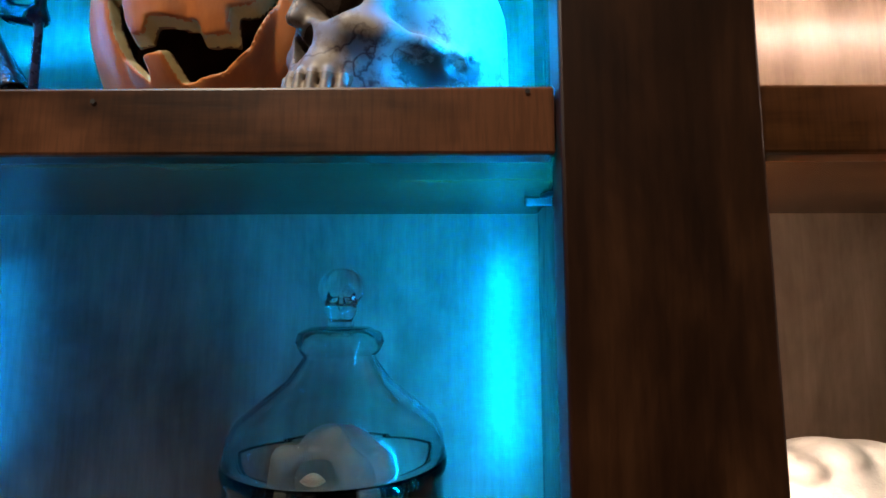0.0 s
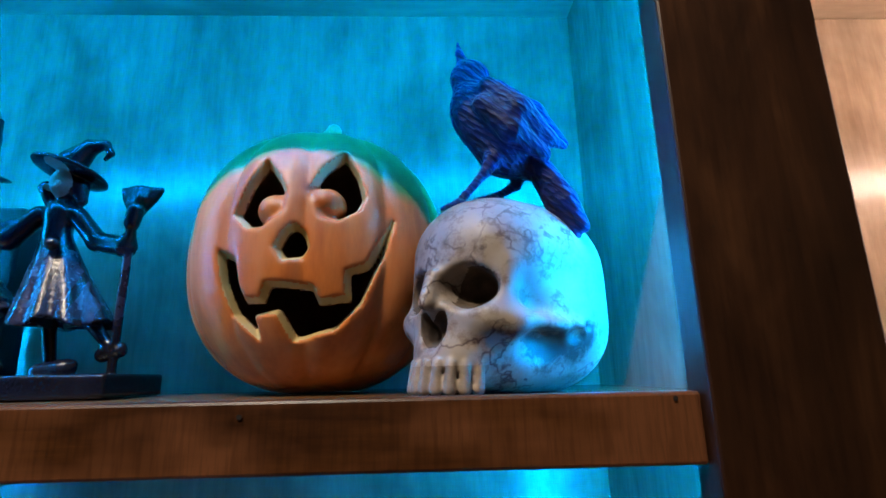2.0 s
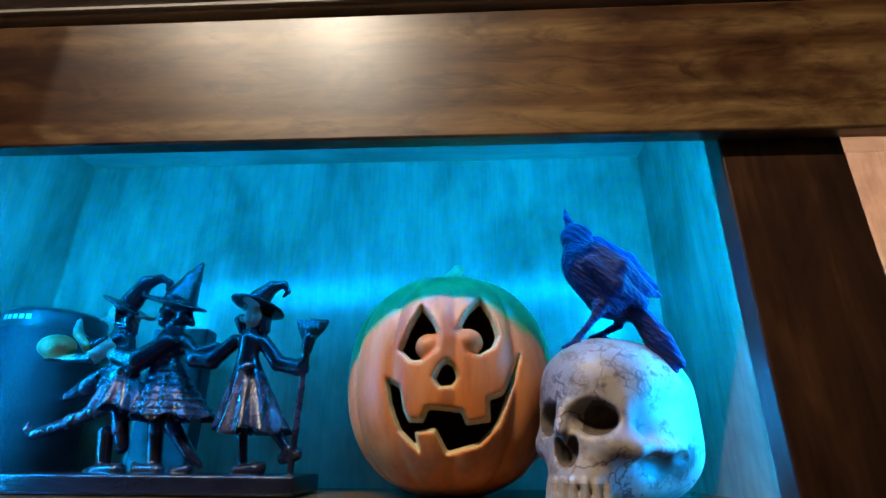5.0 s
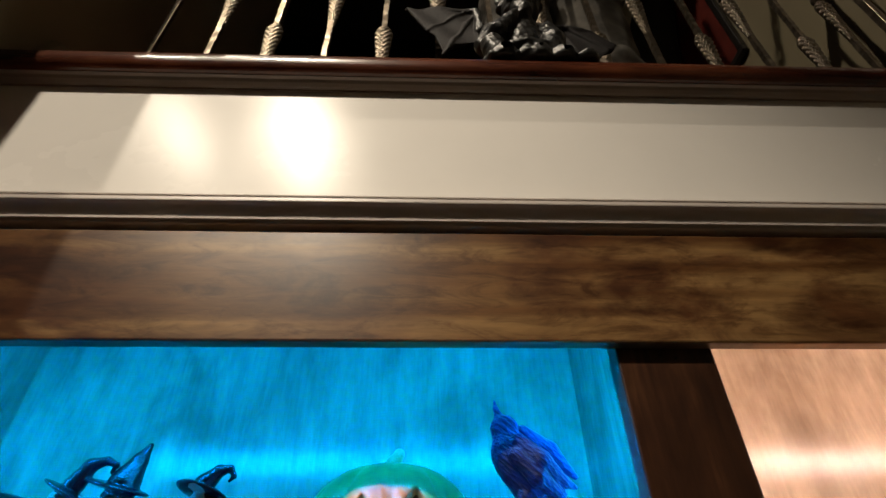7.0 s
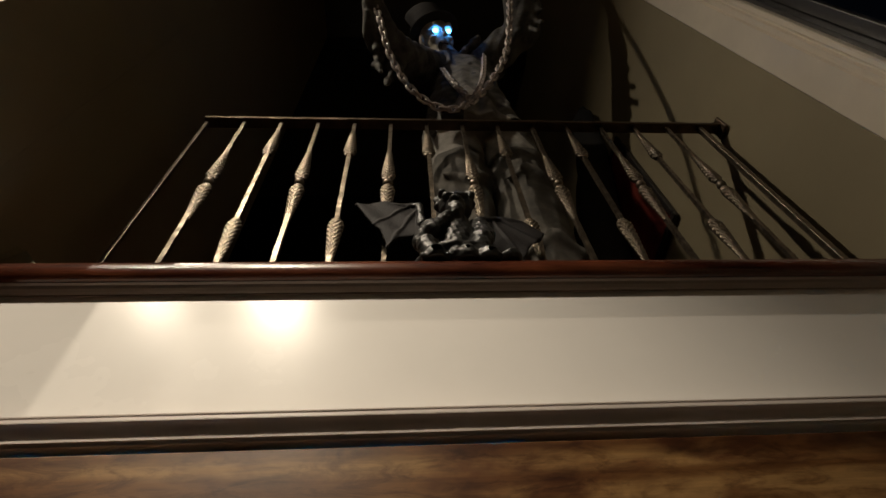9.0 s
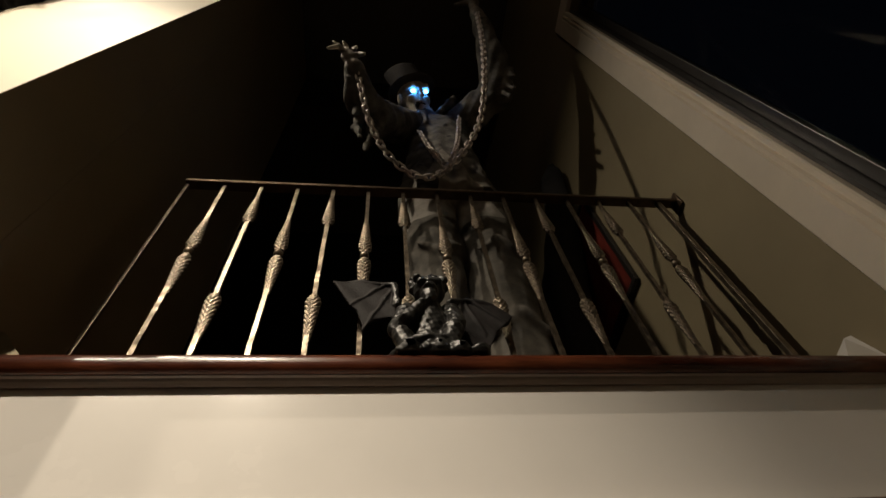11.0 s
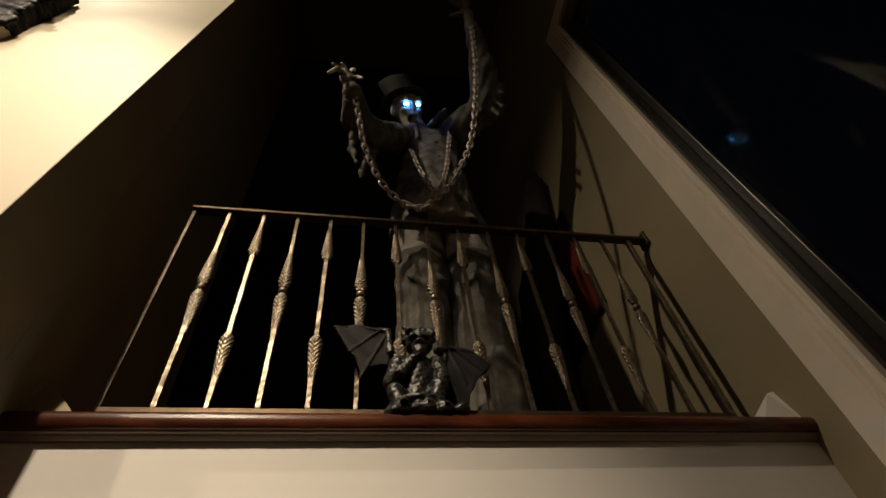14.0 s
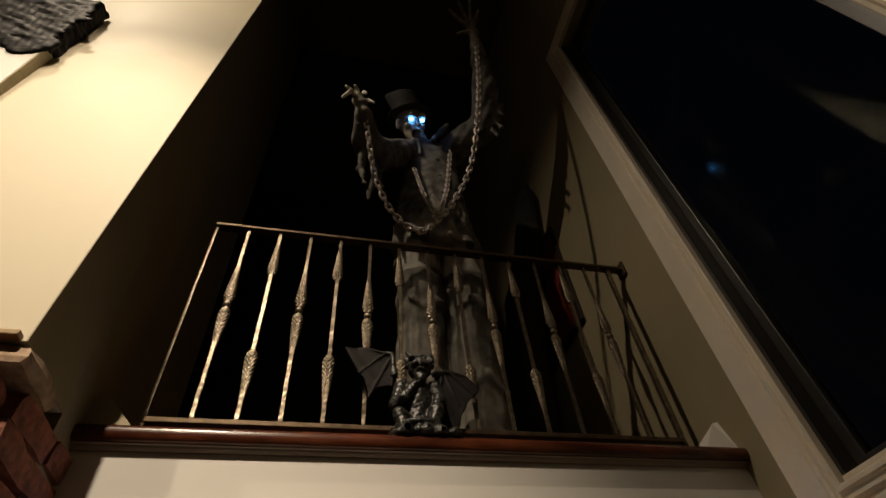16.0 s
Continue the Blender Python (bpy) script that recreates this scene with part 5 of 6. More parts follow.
    c.work(lambda X, Y, Z: Z - 2.4905 + 0 * X + 0 * Y, (-0.3, 0.2, 2.48), (0.3, 0.45, 2.4905), 0, True)
    return c.mesh("gargoyle_statue", [garg_m, wing_m], lambda p: ((p[:, 1] > 0.343) & ((p[:, 0] < -0.035) | (p[:, 0] > 0.1))).astype(int))


thing("gargoyle_statue", gargoyle_mesh(), "dark polished winged gargoyle statue crouching on the wooden ledge", "statue")

# ---- tall chained dummy behind the railing ----
coat = plain("tattered_grey_cloth", (0.13, 0.122, 0.108), 0.85, vary=0.8, scale=14, relief=0.8, fine=260)
trousers = plain("grey_trouser_cloth", (0.115, 0.105, 0.088), 0.85, vary=0.6, scale=13, relief=0.7, fine=300)
mask = plain("grey_latex", (0.58, 0.54, 0.46), 0.5, vary=0.4, scale=30, relief=0.5, fine=120)
hat_m = plain("dark_felt", (0.045, 0.042, 0.044), 0.85, vary=0.3, scale=30, relief=0.5)
eye_light = glow("blue_white_eye_light", (0.06, 0.32, 1.0), 17.0)
shirt_m = plain("grubby_pale_shirt", (0.30, 0.28, 0.25), 0.85, vary=0.4, scale=16, relief=0.6, fine=260)
hand_m = plain("grimy_grey_hand", (0.20, 0.175, 0.15), 0.55, vary=0.4, scale=40, relief=0.5, fine=140)
hole_m = plain("black_mouth", (0.015, 0.010, 0.010), 0.5)


def merged(name, pieces, mats):
    """Join meshes, each moved by its matrix, into one mesh."""
    bm = bmesh.new()
    for me, m in pieces:
        me.transform(m)
        bm.from_mesh(me)
        bpy.data.meshes.remove(me)
    out = bpy.data.meshes.new(name)
    bm.to_mesh(out)
    bm.free()
    for mm in mats:
        out.materials.append(mm)
    return out


DUMMY = [coat, trousers, mask, hat_m, eye_light, hole_m, hand_m, shirt_m]


def dummy_head():
    """Gaunt open-mouthed head under a battered top hat, facing -y."""
    c = Clay((-0.19, -0.20, -0.20), (0.19, 0.23, 0.43), 0.0042)
    c.ell((0, 0.012, 0.035), (0.078, 0.092, 0.095))
    c.ell((0, -0.030, -0.045), (0.056, 0.058, 0.070), (0, 0, 0), 0.03)
    c.ell((0, -0.058, -0.112), (0.034, 0.032, 0.030), (0, 0, 0), 0.025)
    for q in (-1, 1):
        c.ell((q * 0.047, -0.060, -0.020), (0.018, 0.020, 0.014), (0, 0, q * 20), 0.012)
        c.chain([(q * 0.012, -0.092, 0.030), (q * 0.040, -0.090, 0.040), (q * 0.064, -0.066, 0.030)], [0.010, 0.012, 0.009], 0.010)
        c.ell((q * 0.036, -0.092, 0.010), (0.021, 0.022, 0.015), (0, 0, 0), 0.006, True)
        c.ell((q * 0.062, -0.060, -0.065), (0.020, 0.030, 0.034), (0, 0, 0), 0.012, True)
        c.ell((q * 0.084, 0.010, 0.0), (0.012, 0.024, 0.034), (0, 0, q * 20), 0.006)
        c.ell((q * 0.037, -0.083, 0.010), (0.0165, 0.012, 0.0125))
    c.chain([(0, -0.094, 0.022), (0, -0.112, -0.026)], [0.010, 0.013], 0.008)
    c.ell((0, -0.100, -0.078), (0.027, 0.036, 0.038), (0, 0, 0), 0.006, True)
    for x in (-0.014, -0.005, 0.005, 0.014):
        c.cap((x, -0.091, -0.046), (x, -0.093, -0.060), 0.0048, 0.0035, 0.001)
    c.ell((0, 0.016, 0.066), (0.134, 0.140, 0.012), (-15, 0, 0), 0.004)
    c.cap((0, 0.022, 0.085), (-0.030, 0.095, 0.235), 0.086, 0.094, 0.010)
    c.work(lambda X, Y, Z: 0.218 + 0.15 * X - Z + 0 * Y, (-0.17, -0.12, 0.185), (0.15, 0.20, 0.43), 0.008, True)
    c.ripple(lambda X, Y, Z: 0.0035 * np.sin(34 * X + 20 * Z) * np.sin(28 * Z + 25 * Y) * (Z > 0.10))

    def pick(p):
        out = np.full(len(p), 2)
        out[p[:, 2] > 0.051 - 0.268 * (p[:, 1] - 0.016)] = 3
        near = lambda q, r: ((p - np.array(q)) ** 2).sum(1) < r * r
        out[((np.abs(np.abs(p[:, 0]) - 0.037) / 0.0175) ** 2 + ((p[:, 2] - 0.010) / 0.0135) ** 2 < 1) & (p[:, 1] < -0.078)] = 4
        out[near((0, -0.085, -0.078), 0.034) & (p[:, 1] > -0.092) & (p[:, 1] < -0.05)] = 5
        return out
    return c.mesh("head", [], pick)


def rags(c, at, drops, rnd):
    """Torn strips of cloth that hang from a sleeve."""
    for dx, dy, dz in drops:
        x, y, z = at[0] + dx, at[1] + dy, at[2]
        w = rnd.uniform(-0.02, 0.02)
        c.chain([(x, y, z), (x + w, y + 0.01, z + dz * 0.5), (x - w * 0.6, y - 0.01, z + dz)], [0.030, 0.019, 0.008], 0.015)


def dummy_arms():
    rnd = random.Random(8)
    a = Clay((-0.44, -0.02, 3.68), (0.14, 0.66, 4.66), 0.0062)
    a.chain([(0.05, 0.52, 4.48), (-0.145, 0.37, 4.20), (-0.215, 0.24, 4.13)], [0.095, 0.088, 0.072], 0.04)
    a.chain([(-0.215, 0.24, 4.13), (-0.240, 0.135, 4.17)], [0.070, 0.048], 0.03)
    rags(a, (-0.17, 0.34, 4.15), ((-0.04, 0.0, -0.30), (0.0, 0.02, -0.40), (0.05, 0.03, -0.27), (-0.06, -0.06, -0.20)), rnd)
    a.ripple(lambda X, Y, Z: (0.006 * np.sin(40 * X + 22 * Z) * np.sin(36 * Y + 31 * Z) + 0.003 * np.sin(95 * X - 40 * Z)) * (Y > 0.15))
    a.chain([(-0.240, 0.14, 4.165), (-0.262, 0.105, 4.222)], [0.027, 0.030], 0.01)
    a.ell((-0.268, 0.098, 4.240), (0.040, 0.022, 0.040), (0, 0, 0), 0.012)
    for mid, tip in (((-0.318, 0.06, 4.262), (-0.352, 0.045, 4.150)), ((-0.318, 0.07, 4.300), (-0.342, 0.050, 4.290)), ((-0.286, 0.075, 4.325), (-0.298, 0.055, 4.322)), ((-0.248, 0.080, 4.315), (-0.236, 0.060, 4.270)), ((-0.222, 0.085, 4.240), (-0.196, 0.070, 4.200))):
        a.chain([(-0.268, 0.095, 4.245), mid, tip], [0.015, 0.0125, 0.0085], 0.005)
    b = Clay((0.18, -0.24, 4.30), (0.74, 0.68, 5.45), 0.0068)
    b.chain([(0.34, 0.53, 4.62), (0.560, 0.36, 4.74), (0.535, 0.20, 4.88)], [0.098, 0.095, 0.082], 0.04)
    b.chain([(0.535, 0.20, 4.88), (0.480, 0.07, 5.06), (0.452, 0.012, 5.135)], [0.080, 0.056, 0.044], 0.03)
    rags(b, (0.585, 0.30, 4.80), ((0.03, 0.0, -0.20), (0.0, 0.03, -0.26), (-0.06, 0.05, -0.18), (0.05, -0.05, -0.13)), rnd)
    b.ripple(lambda X, Y, Z: (0.006 * np.sin(38 * X + 20 * Z) * np.sin(33 * Y + 29 * Z) + 0.003 * np.sin(90 * X - 44 * Z)) * (Y > 0.03))
    b.chain([(0.452, 0.012, 5.13), (0.440, -0.020, 5.215)], [0.030, 0.032], 0.01)
    b.ell((0.434, -0.034, 5.270), (0.048, 0.026, 0.060), (-18, 0, 0), 0.014)
    for mid, tip in (((0.330, -0.085, 5.295), (0.250, -0.138, 5.270)), ((0.360, -0.115, 5.315), (0.294, -0.195, 5.280)), ((0.405, -0.120, 5.340), (0.379, -0.198, 5.350)), ((0.440, -0.115, 5.290), (0.428, -0.178, 5.240)), ((0.370, -0.028, 5.235), (0.322, -0.022, 5.208))):
        b.chain([(0.434, -0.036, 5.285 if tip[2] > 5.22 else 5.250), mid, tip], [0.018, 0.0145, 0.0095], 0.005)
    left = a.mesh("arm", [], lambda p: np.where((p[:, 1] < 0.128) & (p[:, 2] > 4.14), np.where((p[:, 1] < 0.072), 2, 6), 0))
    right = b.mesh("arm", [], lambda p: np.where(p[:, 1] < 0.008, 6, 0))
    return left, right


def dummy_body():
    c = Clay((-0.12, 0.30, 2.47), (0.58, 0.82, 4.86), 0.0075)
    skirt(c, (0.205, 0.57, 4.52), (0.195, 0.57, 3.62), 0.165, 0.225, 11, 0.03, 0.07)
    c.chain([(0.03, 0.54, 4.47), (0.20, 0.57, 4.56), (0.39, 0.54, 4.63)], [0.075, 0.10, 0.075], 0.05)
    c.chain([(0.19, 0.55, 4.52), (0.115, 0.47, 4.66)], [0.062, 0.055], 0.02)
    c.chain([(0.115, 0.47, 4.60), (0.040, 0.44, 4.42), (0.015, 0.44, 4.345)], [0.020, 0.028, 0.008], 0.008)
    c.chain([(0.215, 0.46, 4.60), (0.285, 0.43, 4.70), (0.318, 0.415, 4.765)], [0.022, 0.026, 0.007], 0.008)
    c.chain([(0.120, 0.455, 4.56), (0.128, 0.445, 4.40)], [0.022, 0.010], 0.006)
    for z in (4.36, 4.18, 4.00):
        c.ell((0.225, 0.445 - 0.02 * (4.36 - z), z), (0.013, 0.010, 0.013))
    c.chain([(0.105, 0.57, 3.72), (0.100, 0.57, 3.30), (0.088, 0.57, 2.95), (0.080, 0.57, 2.50)], [0.108, 0.104, 0.100, 0.098], 0.02)
    c.chain([(0.315, 0.57, 3.72), (0.318, 0.57, 3.30), (0.305, 0.57, 2.95), (0.300, 0.57, 2.50)], [0.112, 0.108, 0.112, 0.120], 0.0)
    for pts in (((0.02, 0.475, 3.26), (0.10, 0.462, 3.20), (0.18, 0.478, 3.25)), ((0.23, 0.475, 3.22), (0.31, 0.460, 3.26), (0.40, 0.480, 3.20)), ((0.02, 0.48, 2.86), (0.10, 0.465, 2.82), (0.17, 0.48, 2.88)), ((0.22, 0.47, 2.80), (0.31, 0.452, 2.86), (0.40, 0.475, 2.80))):
        c.chain(pts, [0.008, 0.013, 0.008], 0.03)
    c.ripple(lambda X, Y, Z: 0.0065 * np.sin(30 * X + 7 * Z) * np.sin(26 * Y + 11 * Z + 1.0) + 0.0038 * np.sin(64 * X + 15 * Z) * np.sin(52 * Y - 35 * Z))
    c.block((0.078, 0.408, 3.602), (0.043, 0.014, 0.034), (0, 0, 0), 0.004)
    c.work(lambda X, Y, Z: Z - 2.4785 + 0 * X + 0 * Y, (-0.5, 0.2, 2.46), (0.6, 0.8, 2.4785), 0, True)

    def pick(p):
        out = np.zeros(len(p), int)
        opening = (np.abs(p[:, 0] - 0.17) < 0.40 * (3.98 - p[:, 2])) & (p[:, 1] < 0.56)
        out[p[:, 2] < 3.62] = 1
        out[opening & (p[:, 2] > 3.45)] = 7
        out[(np.abs(p[:, 0] - 0.078) < 0.046) & (np.abs(p[:, 2] - 3.602) < 0.037) & (p[:, 1] < 0.425)] = 5
        out[(np.abs(p[:, 0] - 0.225) < 0.014) & (p[:, 1] < 0.452) & (np.min([np.abs(p[:, 2] - z) for z in (4.36, 4.18, 4.00)], 0) < 0.014)] = 3
        out[(p[:, 2] > 4.60) & (np.abs(p[:, 0] - 0.14) < 0.085) & (p[:, 1] < 0.56)] = 2
        return out
    return c.mesh("body", [], pick)


def dummy_mesh():
    left, right = dummy_arms()
    nod = pose(0.074, 0.430, 4.715) @ Matrix.Rotation(radians(-12), 4, "Y") @ Matrix.Rotation(radians(46), 4, "X") @ Matrix.Rotation(radians(9), 4, "Z") @ Matrix.Scale(1.04, 4)
    still = Matrix.Identity(4)
    return merged("chained_dummy", [(dummy_body(), still), (left, still), (right, still), (dummy_head(), nod)], DUMMY)


thing("chained_dummy", dummy_mesh(), "tall tattered grey dummy in a hat with glowing blue eyes", "dummy", at=(0.018, 0, 0))

# ---- chains ----
chain_m = plain("pale_metal_chain", (0.64, 0.57, 0.54), 0.38, metal=0.35, vary=0.3, scale=80, relief=0.3)


def link_mesh(length, width, wire):
    bm, rings, n, seg = bmesh.new(), [], 20, 7
    for i in range(n):
        a = 2 * math.pi * i / n
        ca, sa = math.cos(a), math.sin(a)
        half = length / 2 - width / 2
        cx, cz = width / 2 * sa, width / 2 * ca + (half if ca > 0 else -half)
        ring = []
        for k in range(seg):
            b = 2 * math.pi * k / seg
            ring.append(bm.verts.new((cx + wire * math.cos(b) * sa, wire * math.sin(b), cz + wire * math.cos(b) * ca)))
        rings.append(ring)
    for i in range(n):
        a, b = rings[i], rings[(i + 1) % n]
        for k in range(seg):
            bm.faces.new((a[k], a[(k + 1) % seg], b[(k + 1) % seg], b[k]))
    bmesh.ops.recalc_face_normals(bm, faces=bm.faces[:])
    return mesh_of("link", bm, chain_m, True)


def smooth_path(pts, n=400):
    out = []
    pts = [Vector(p) for p in pts]
    pts = [2 * pts[0] - pts[1]] + pts + [2 * pts[-1] - pts[-2]]
    m = len(pts) - 3
    for i in range(n + 1):
        u = i / n * m
        k = min(int(u), m - 1)
        t = u - k
        p0, p1, p2, p3 = pts[k:k + 4]
        out.append(0.5 * (2 * p1 + (p2 - p0) * t + (2 * p0 - 5 * p1 + 4 * p2 - p3) * t * t + (3 * p1 - p0 - 3 * p2 + p3) * t ** 3))
    return out


def chain_thing(pts, pitch, length, width, wire, label):
    path = smooth_path(pts)
    ob = tagged(empty("chain", tuple(path[0])), label, "chain", "chains of the dummy")
    me, gone, want, i = link_mesh(length, width, wire), 0.0, 0.0, 0
    for a, b in zip(path, path[1:]):
        d = (b - a).length
        while want <= gone + d:
            p = a + (b - a) * ((want - gone) / d)
            q = (b - a).to_track_quat("Z", "Y").to_matrix().to_4x4()
            o = new("link", me)
            o.parent = ob
            o.matrix_parent_inverse = ob.matrix_world.inverted()
            o.matrix_basis = Matrix.Translation(p) @ q @ pose(0, 0, 0, 0, 0, 45 + 90 * (i % 2))
            want += pitch
            i += 1
        gone += d
    return ob


GRIP = [(-0.220, 0.115, 4.200), (-0.181, 0.19, 4.014), (-0.147, 0.26, 3.874), (-0.080, 0.33, 3.729), (0.008, 0.375, 3.635), (0.100, 0.385, 3.600), (0.190, 0.385, 3.705), (0.287, 0.35, 3.862), (0.368, 0.29, 4.060), (0.408, 0.18, 4.294), (0.445, 0.08, 4.678), (0.464, -0.005, 5.10)]
NECK = [(0.096, 0.42, 4.180), (0.125, 0.405, 3.965), (0.159, 0.395, 3.815), (0.192, 0.392, 3.748), (0.251, 0.40, 3.955), (0.295, 0.42, 4.210), (0.329, 0.43, 4.47)]
chain_thing(GRIP, 0.034, 0.046, 0.024, 0.0055, "long pale metal chain hanging between the dummy's wrists")
chain_thing(NECK, 0.030, 0.040, 0.021, 0.0048, "pale metal chain looped round the dummy's neck")

# ---- pictures on the walls ----
red_m = plain("dark_red_canvas", (0.16, 0.022, 0.014), 0.5, vary=0.5, scale=7, relief=0.2)
frame_m = plain("black_picture_frame", (0.018, 0.015, 0.013), 0.4, vary=0.2)
pic = tagged(empty("picture", (XR - 0.012, 1.2, 3.96)), "dark red picture in a black frame on the tan wall", "picture")
keep_place(part("canvas", box(XR - 0.020, XR - 0.006, 0.86, 1.56, 3.58, 4.328), red_m, pic))
for b4 in ((0.828, 1.592, 3.548, 3.58), (0.828, 1.592, 4.328, 4.36), (0.828, 0.86, 3.58, 4.328), (1.56, 1.592, 3.58, 4.328)):
    keep_place(part("frame", box(XR - 0.026, XR - 0.004, *b4, 0.004), frame_m, pic))
cloak_m = plain("black_cloth", (0.014, 0.013, 0.013), 0.9, vary=0.3, scale=20, relief=0.6)
c = Clay((0.64, 0.72, 2.47), (1.14, 1.50, 5.02), 0.011)
c.chain([(1.075, 0.90, 4.88), (1.065, 0.93, 4.74)], [0.040, 0.085], 0.03)
c.chain([(1.065, 0.93, 4.74), (1.04, 1.02, 4.40), (0.95, 1.16, 3.95), (0.87, 1.22, 3.40), (0.84, 1.24, 2.60)], [0.085, 0.10, 0.115, 0.13, 0.14], 0.05)
c.ripple(lambda X, Y, Z: 0.010 * np.sin(34 * Y + 4 * Z) * np.cos(28 * X + 3 * Z) * (Z < 4.7))
c.work(lambda X, Y, Z: (XR - 0.040) - X + 0 * Y + 0 * Z, (1.06, 0.6, 2.4), (1.2, 1.6, 5.1), 0, True)
c.work(lambda X, Y, Z: Z - 2.4785 + 0 * X + 0 * Y, (0.7, 0.6, 2.46), (1.2, 1.6, 2.4785), 0, True)
thing("hooded_cloak", c.mesh("hooded_cloak", [cloak_m]), "black hooded cloak standing on the landing against the tan wall", "cloak")

rock_m = plain("dark_rock_relief", (0.0045, 0.0036, 0.0045), 0.55, vary=0.9, scale=22, relief=1.0, fine=70, spec=0.07)
edge_m = plain("raw_canvas_edge", (0.42, 0.36, 0.25), 0.8, vary=0.2, scale=30, relief=0.3)
CX, CZ0, CZ1 = -1.44, 3.20, 4.33
art = tagged(empty("wall_relief", (-1.9, -0.08, 3.9)), "large canvas with a dark rocky relief on the cream wall", "wall art")
keep_place(part("canvas", box(-2.7, CX, -0.125, -0.060, CZ0, CZ1, 0.003), [white_paint], art, "white canvas with a raw edge"))
keep_place(part("canvas_edge", box(CX + 0.0005, CX + 0.005, -0.123, -0.062, CZ0 + 0.01, CZ1 - 0.01), edge_m, art, "raw beige canvas edge"))


def crag():
    """A crusted sheet of dark plaster with a ragged lower edge, wrapped over the canvas side."""
    c = Clay((-2.72, -0.17, 3.55), (CX + 0.05, -0.03, CZ1 + 0.04), 0.0075)
    rnd = random.Random(5)
    c.block((CX - 0.62, -0.128, CZ1 - 0.245), (0.625, 0.012, 0.245), (0, 0, 0), 0.006)
    for i in range(46):
        x = CX - 1.2 * i / 45
        drop = 0.50 + 0.05 * math.sin(i * 0.55) + rnd.uniform(-0.03, 0.03)
        c.ell((x, -0.128, CZ1 - drop), (0.035, 0.012, 0.05 * rnd.uniform(0.6, 1.4)), (0, rnd.uniform(-30, 30), 0), 0.010)
    for i in range(120):
        x, z = CX - 1.15 * rnd.random(), CZ1 - 0.5 * rnd.random()
        c.ell((x, -0.139, z), (0.05 * rnd.uniform(0.5, 1.4), 0.006, 0.018 * rnd.uniform(0.6, 1.4)), (0, rnd.uniform(-35, 35), 0), 0.008)
    c.block((CX + 0.006, -0.095, CZ1 - 0.25), (0.006, 0.036, 0.25), (0, 0, 0), 0.003)
    for i in range(26):
        c.ell((CX + 0.008, -0.095 + rnd.uniform(-0.02, 0.03), CZ1 - 0.02 * i), (0.008 * rnd.uniform(0.6, 1.4), 0.022, 0.02), (0, 0, 0), 0.005)
    c.ripple(lambda X, Y, Z: 0.0022 * np.sin(85 * X + 35 * Z) * np.sin(70 * Z - 30 * X) + 0.0016 * np.sin(190 * X - 120 * Z) * np.sin(160 * Z + 60 * X))
    c.work(lambda X, Y, Z: -0.062 - Y + 0 * X + 0 * Z, (-2.8, -0.062, 3.5), (-1.3, 0.02, 4.7), 0, True)
    return c.mesh("rock_relief", [rock_m])


o = new("rock_relief", crag())
o.parent = art
o.matrix_parent_inverse = art.matrix_world.inverted()
o["label"] = "dark lumpy rock relief"

# ---- small marks ----
for x, y, z in ((-0.211, YF + 0.0005, 1.622), (0.046, YF + 0.0005, 1.627), (0.113, SY - 0.0005, 1.944), (0.131, SY - 0.0005, 1.941)):
    bm = bmesh.new()
    bmesh.ops.create_circle(bm, cap_ends=True, segments=10, radius=0.0016)
    bmesh.ops.rotate(bm, verts=bm.verts[:], cent=(0, 0, 0), matrix=Matrix.Rotation(radians(90), 3, "X"))
    bmesh.ops.translate(bm, verts=bm.verts[:], vec=(x, y - 0.0005, z))
    bc("nail_hole", bm, hole_m, "dark filled nail hole")
bc("cable_clip", box(0.076, 0.1035, 0.505, 0.513, 1.602, 1.6105, 0.002), plain("clear_clip", (0.12, 0.13, 0.13), 0.2), "small plastic cable clip")
bc("cable", tube([(0.092, 0.50, 1.6105), (0.0955, 0.46, 1.604), (0.0985, 0.42, 1.601), (0.100, 0.33, 1.598)], 0.0028, 8), black_plastic, "thin black cable")

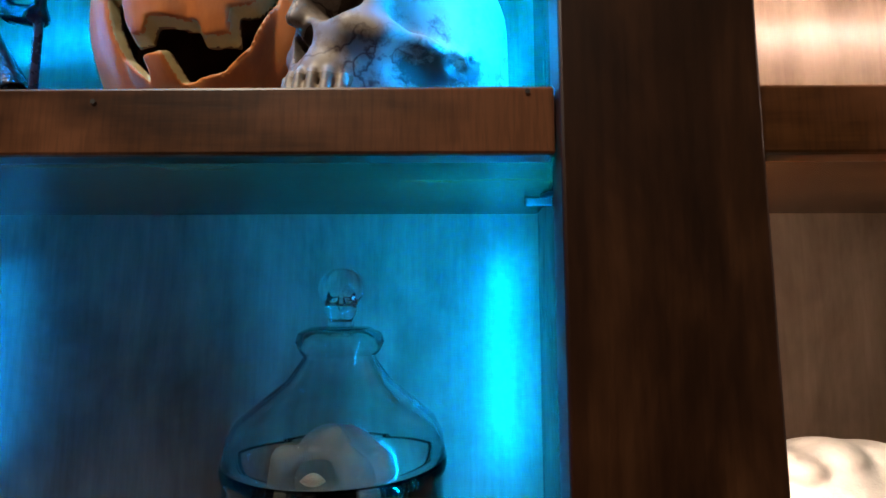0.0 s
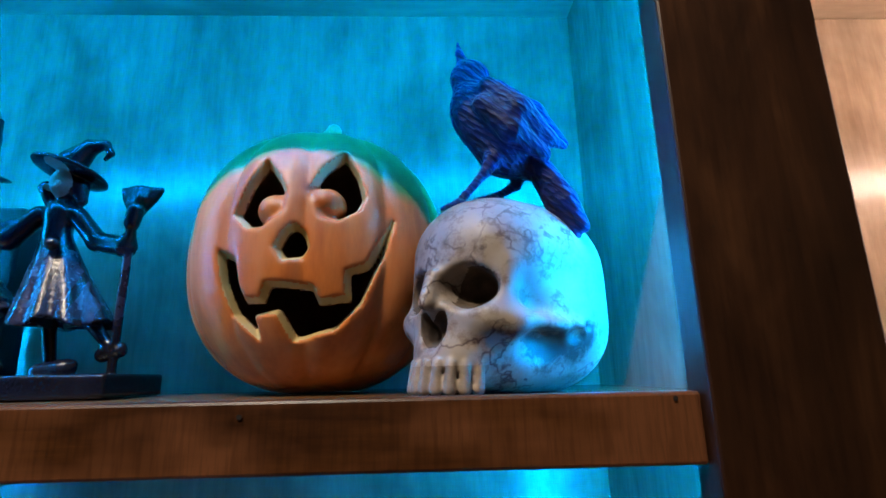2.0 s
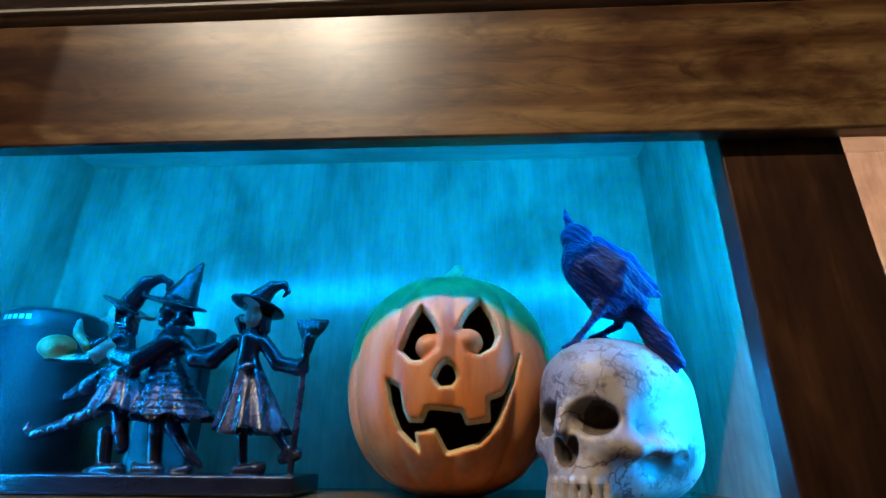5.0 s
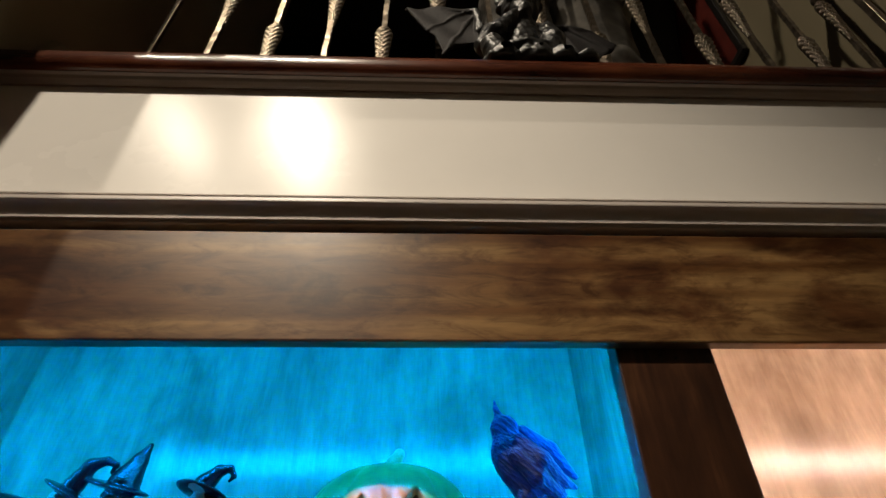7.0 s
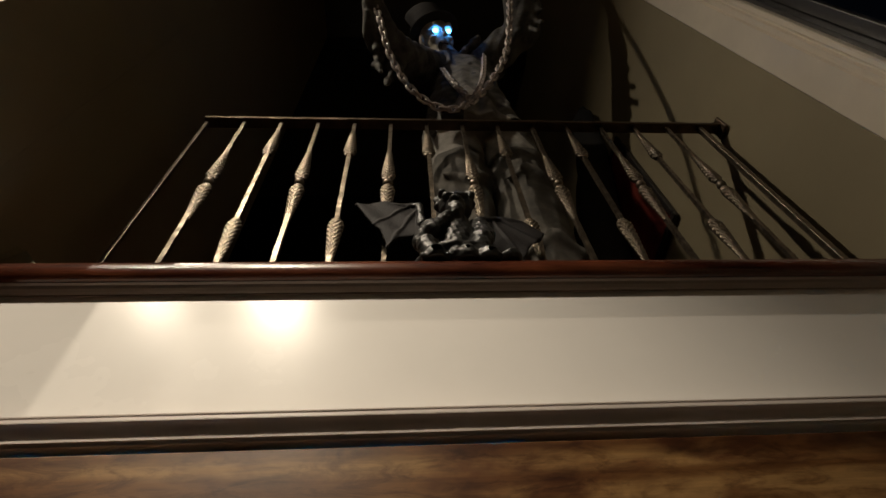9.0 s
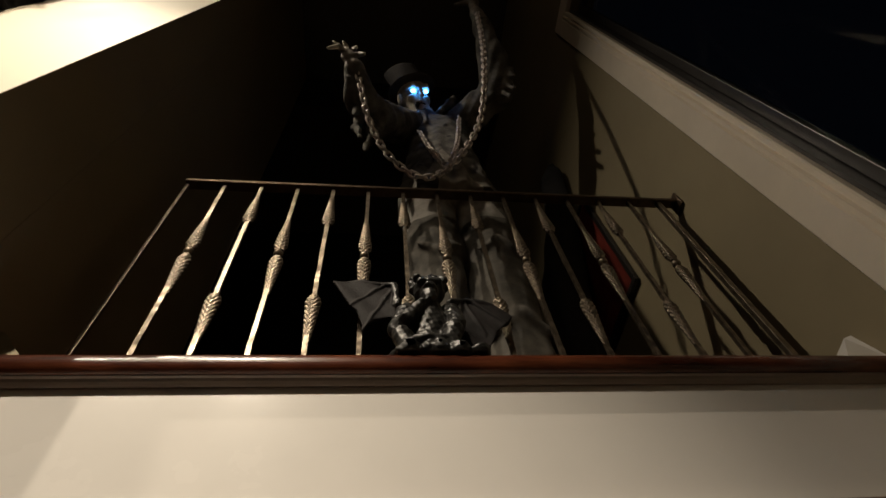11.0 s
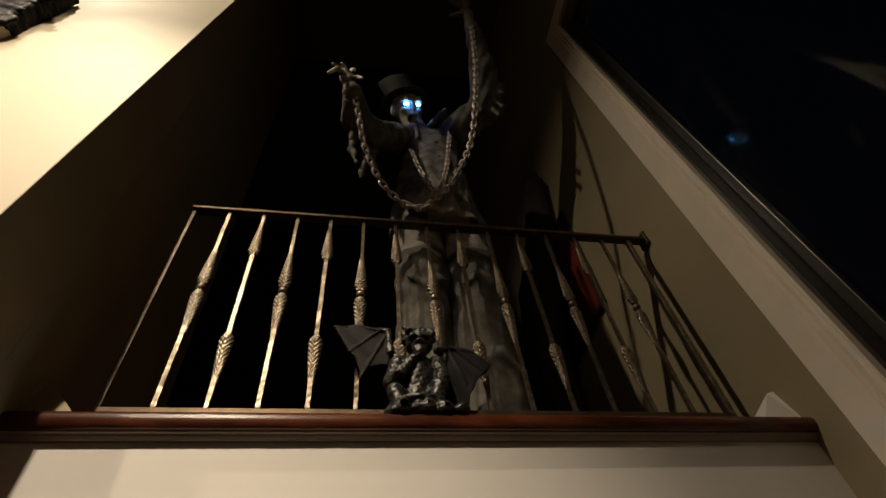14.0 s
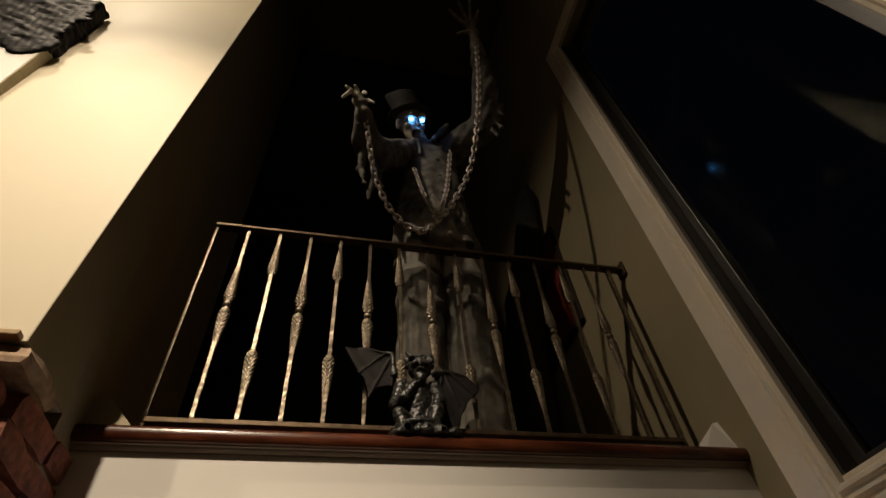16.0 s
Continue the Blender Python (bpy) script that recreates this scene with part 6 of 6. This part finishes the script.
# ---- brick fireplace ----
pale_wood = wood("pale_mantel_wood", 0, (0.30, 0.19, 0.085), (0.40, 0.27, 0.13), (0.50, 0.36, 0.19), gloss=0.45, fibre=0.4, blotch=0.4)
chimney = tagged(empty("brick_fireplace", (-1.6, 0.0, 0.0)), "weathered red-brown brick fireplace with a rough stone mantel", "fireplace")
keep_place(part("core", box(-3.0, XL - 0.040, -0.070, 0.283, 0.0, 2.412), mortar_mat, chimney, "dark mortar core"))


def rough_block(sx, sy, sz, seed, amount):
    rnd = random.Random(seed)
    bm = bmesh.new()
    bmesh.ops.create_cube(bm, size=1)
    bmesh.ops.subdivide_edges(bm, edges=bm.edges[:], cuts=2, use_grid_fill=True)
    off = Vector((seed * 3.1, seed * 1.7, 0))
    for v in bm.verts:
        p = Vector((v.co.x * sx, v.co.y * sy, v.co.z * sz))
        corner = sum(abs(abs(q) - 0.5) < 1e-4 for q in v.co)
        p *= 1 - 0.045 * (corner - 1)
        p += amount * Vector(noise.noise_vector(p * 26 + off))
        v.co = p
    return bm


brick_ms = [mesh_of("brick", rough_block(0.205, 0.10, 0.066, s, 0.011), brick_mat, False) for s in range(1, 6)]
stone_ms = [mesh_of("stone", rough_block(0.27, 0.20, 0.048, s, 0.012), stone_mat, False) for s in range(11, 15)]
rnd = random.Random(3)


def lay(name, me, at, turn=0):
    o = new(name, me)
    o.parent = chimney
    o.matrix_parent_inverse = chimney.matrix_world.inverted()
    o.matrix_basis = pose(*at, rnd.uniform(-2, 2), rnd.uniform(-2, 2), turn + rnd.uniform(-2.5, 2.5))
    return o


for row in range(12):
    z = 2.374 - row * 0.079
    for k in range(4):
        lay("brick", brick_ms[rnd.randrange(5)], (XL - 0.132 - 0.222 * k - 0.11 * (row % 2), -0.048 - rnd.uniform(0, 0.014), z), 180 * rnd.randrange(2))
    for y in (0.075, 0.222 if row % 2 else 0.27):
        lay("brick", brick_ms[rnd.randrange(5)], (XL - 0.045 + rnd.uniform(0, 0.014), y - 0.03 * (row % 2), z), 90)
for k in range(5):
    lay("stone", stone_ms[k % 4], (XL - 0.115 - 0.275 * k, -0.02 - rnd.uniform(0, 0.01), 2.434))
keep_place(part("mantel_board", box(-2.4, XL - 0.012, -0.150, -0.124, 2.4595, 2.474, 0.003), pale_wood, chimney, "thin pale wooden mantel board"))
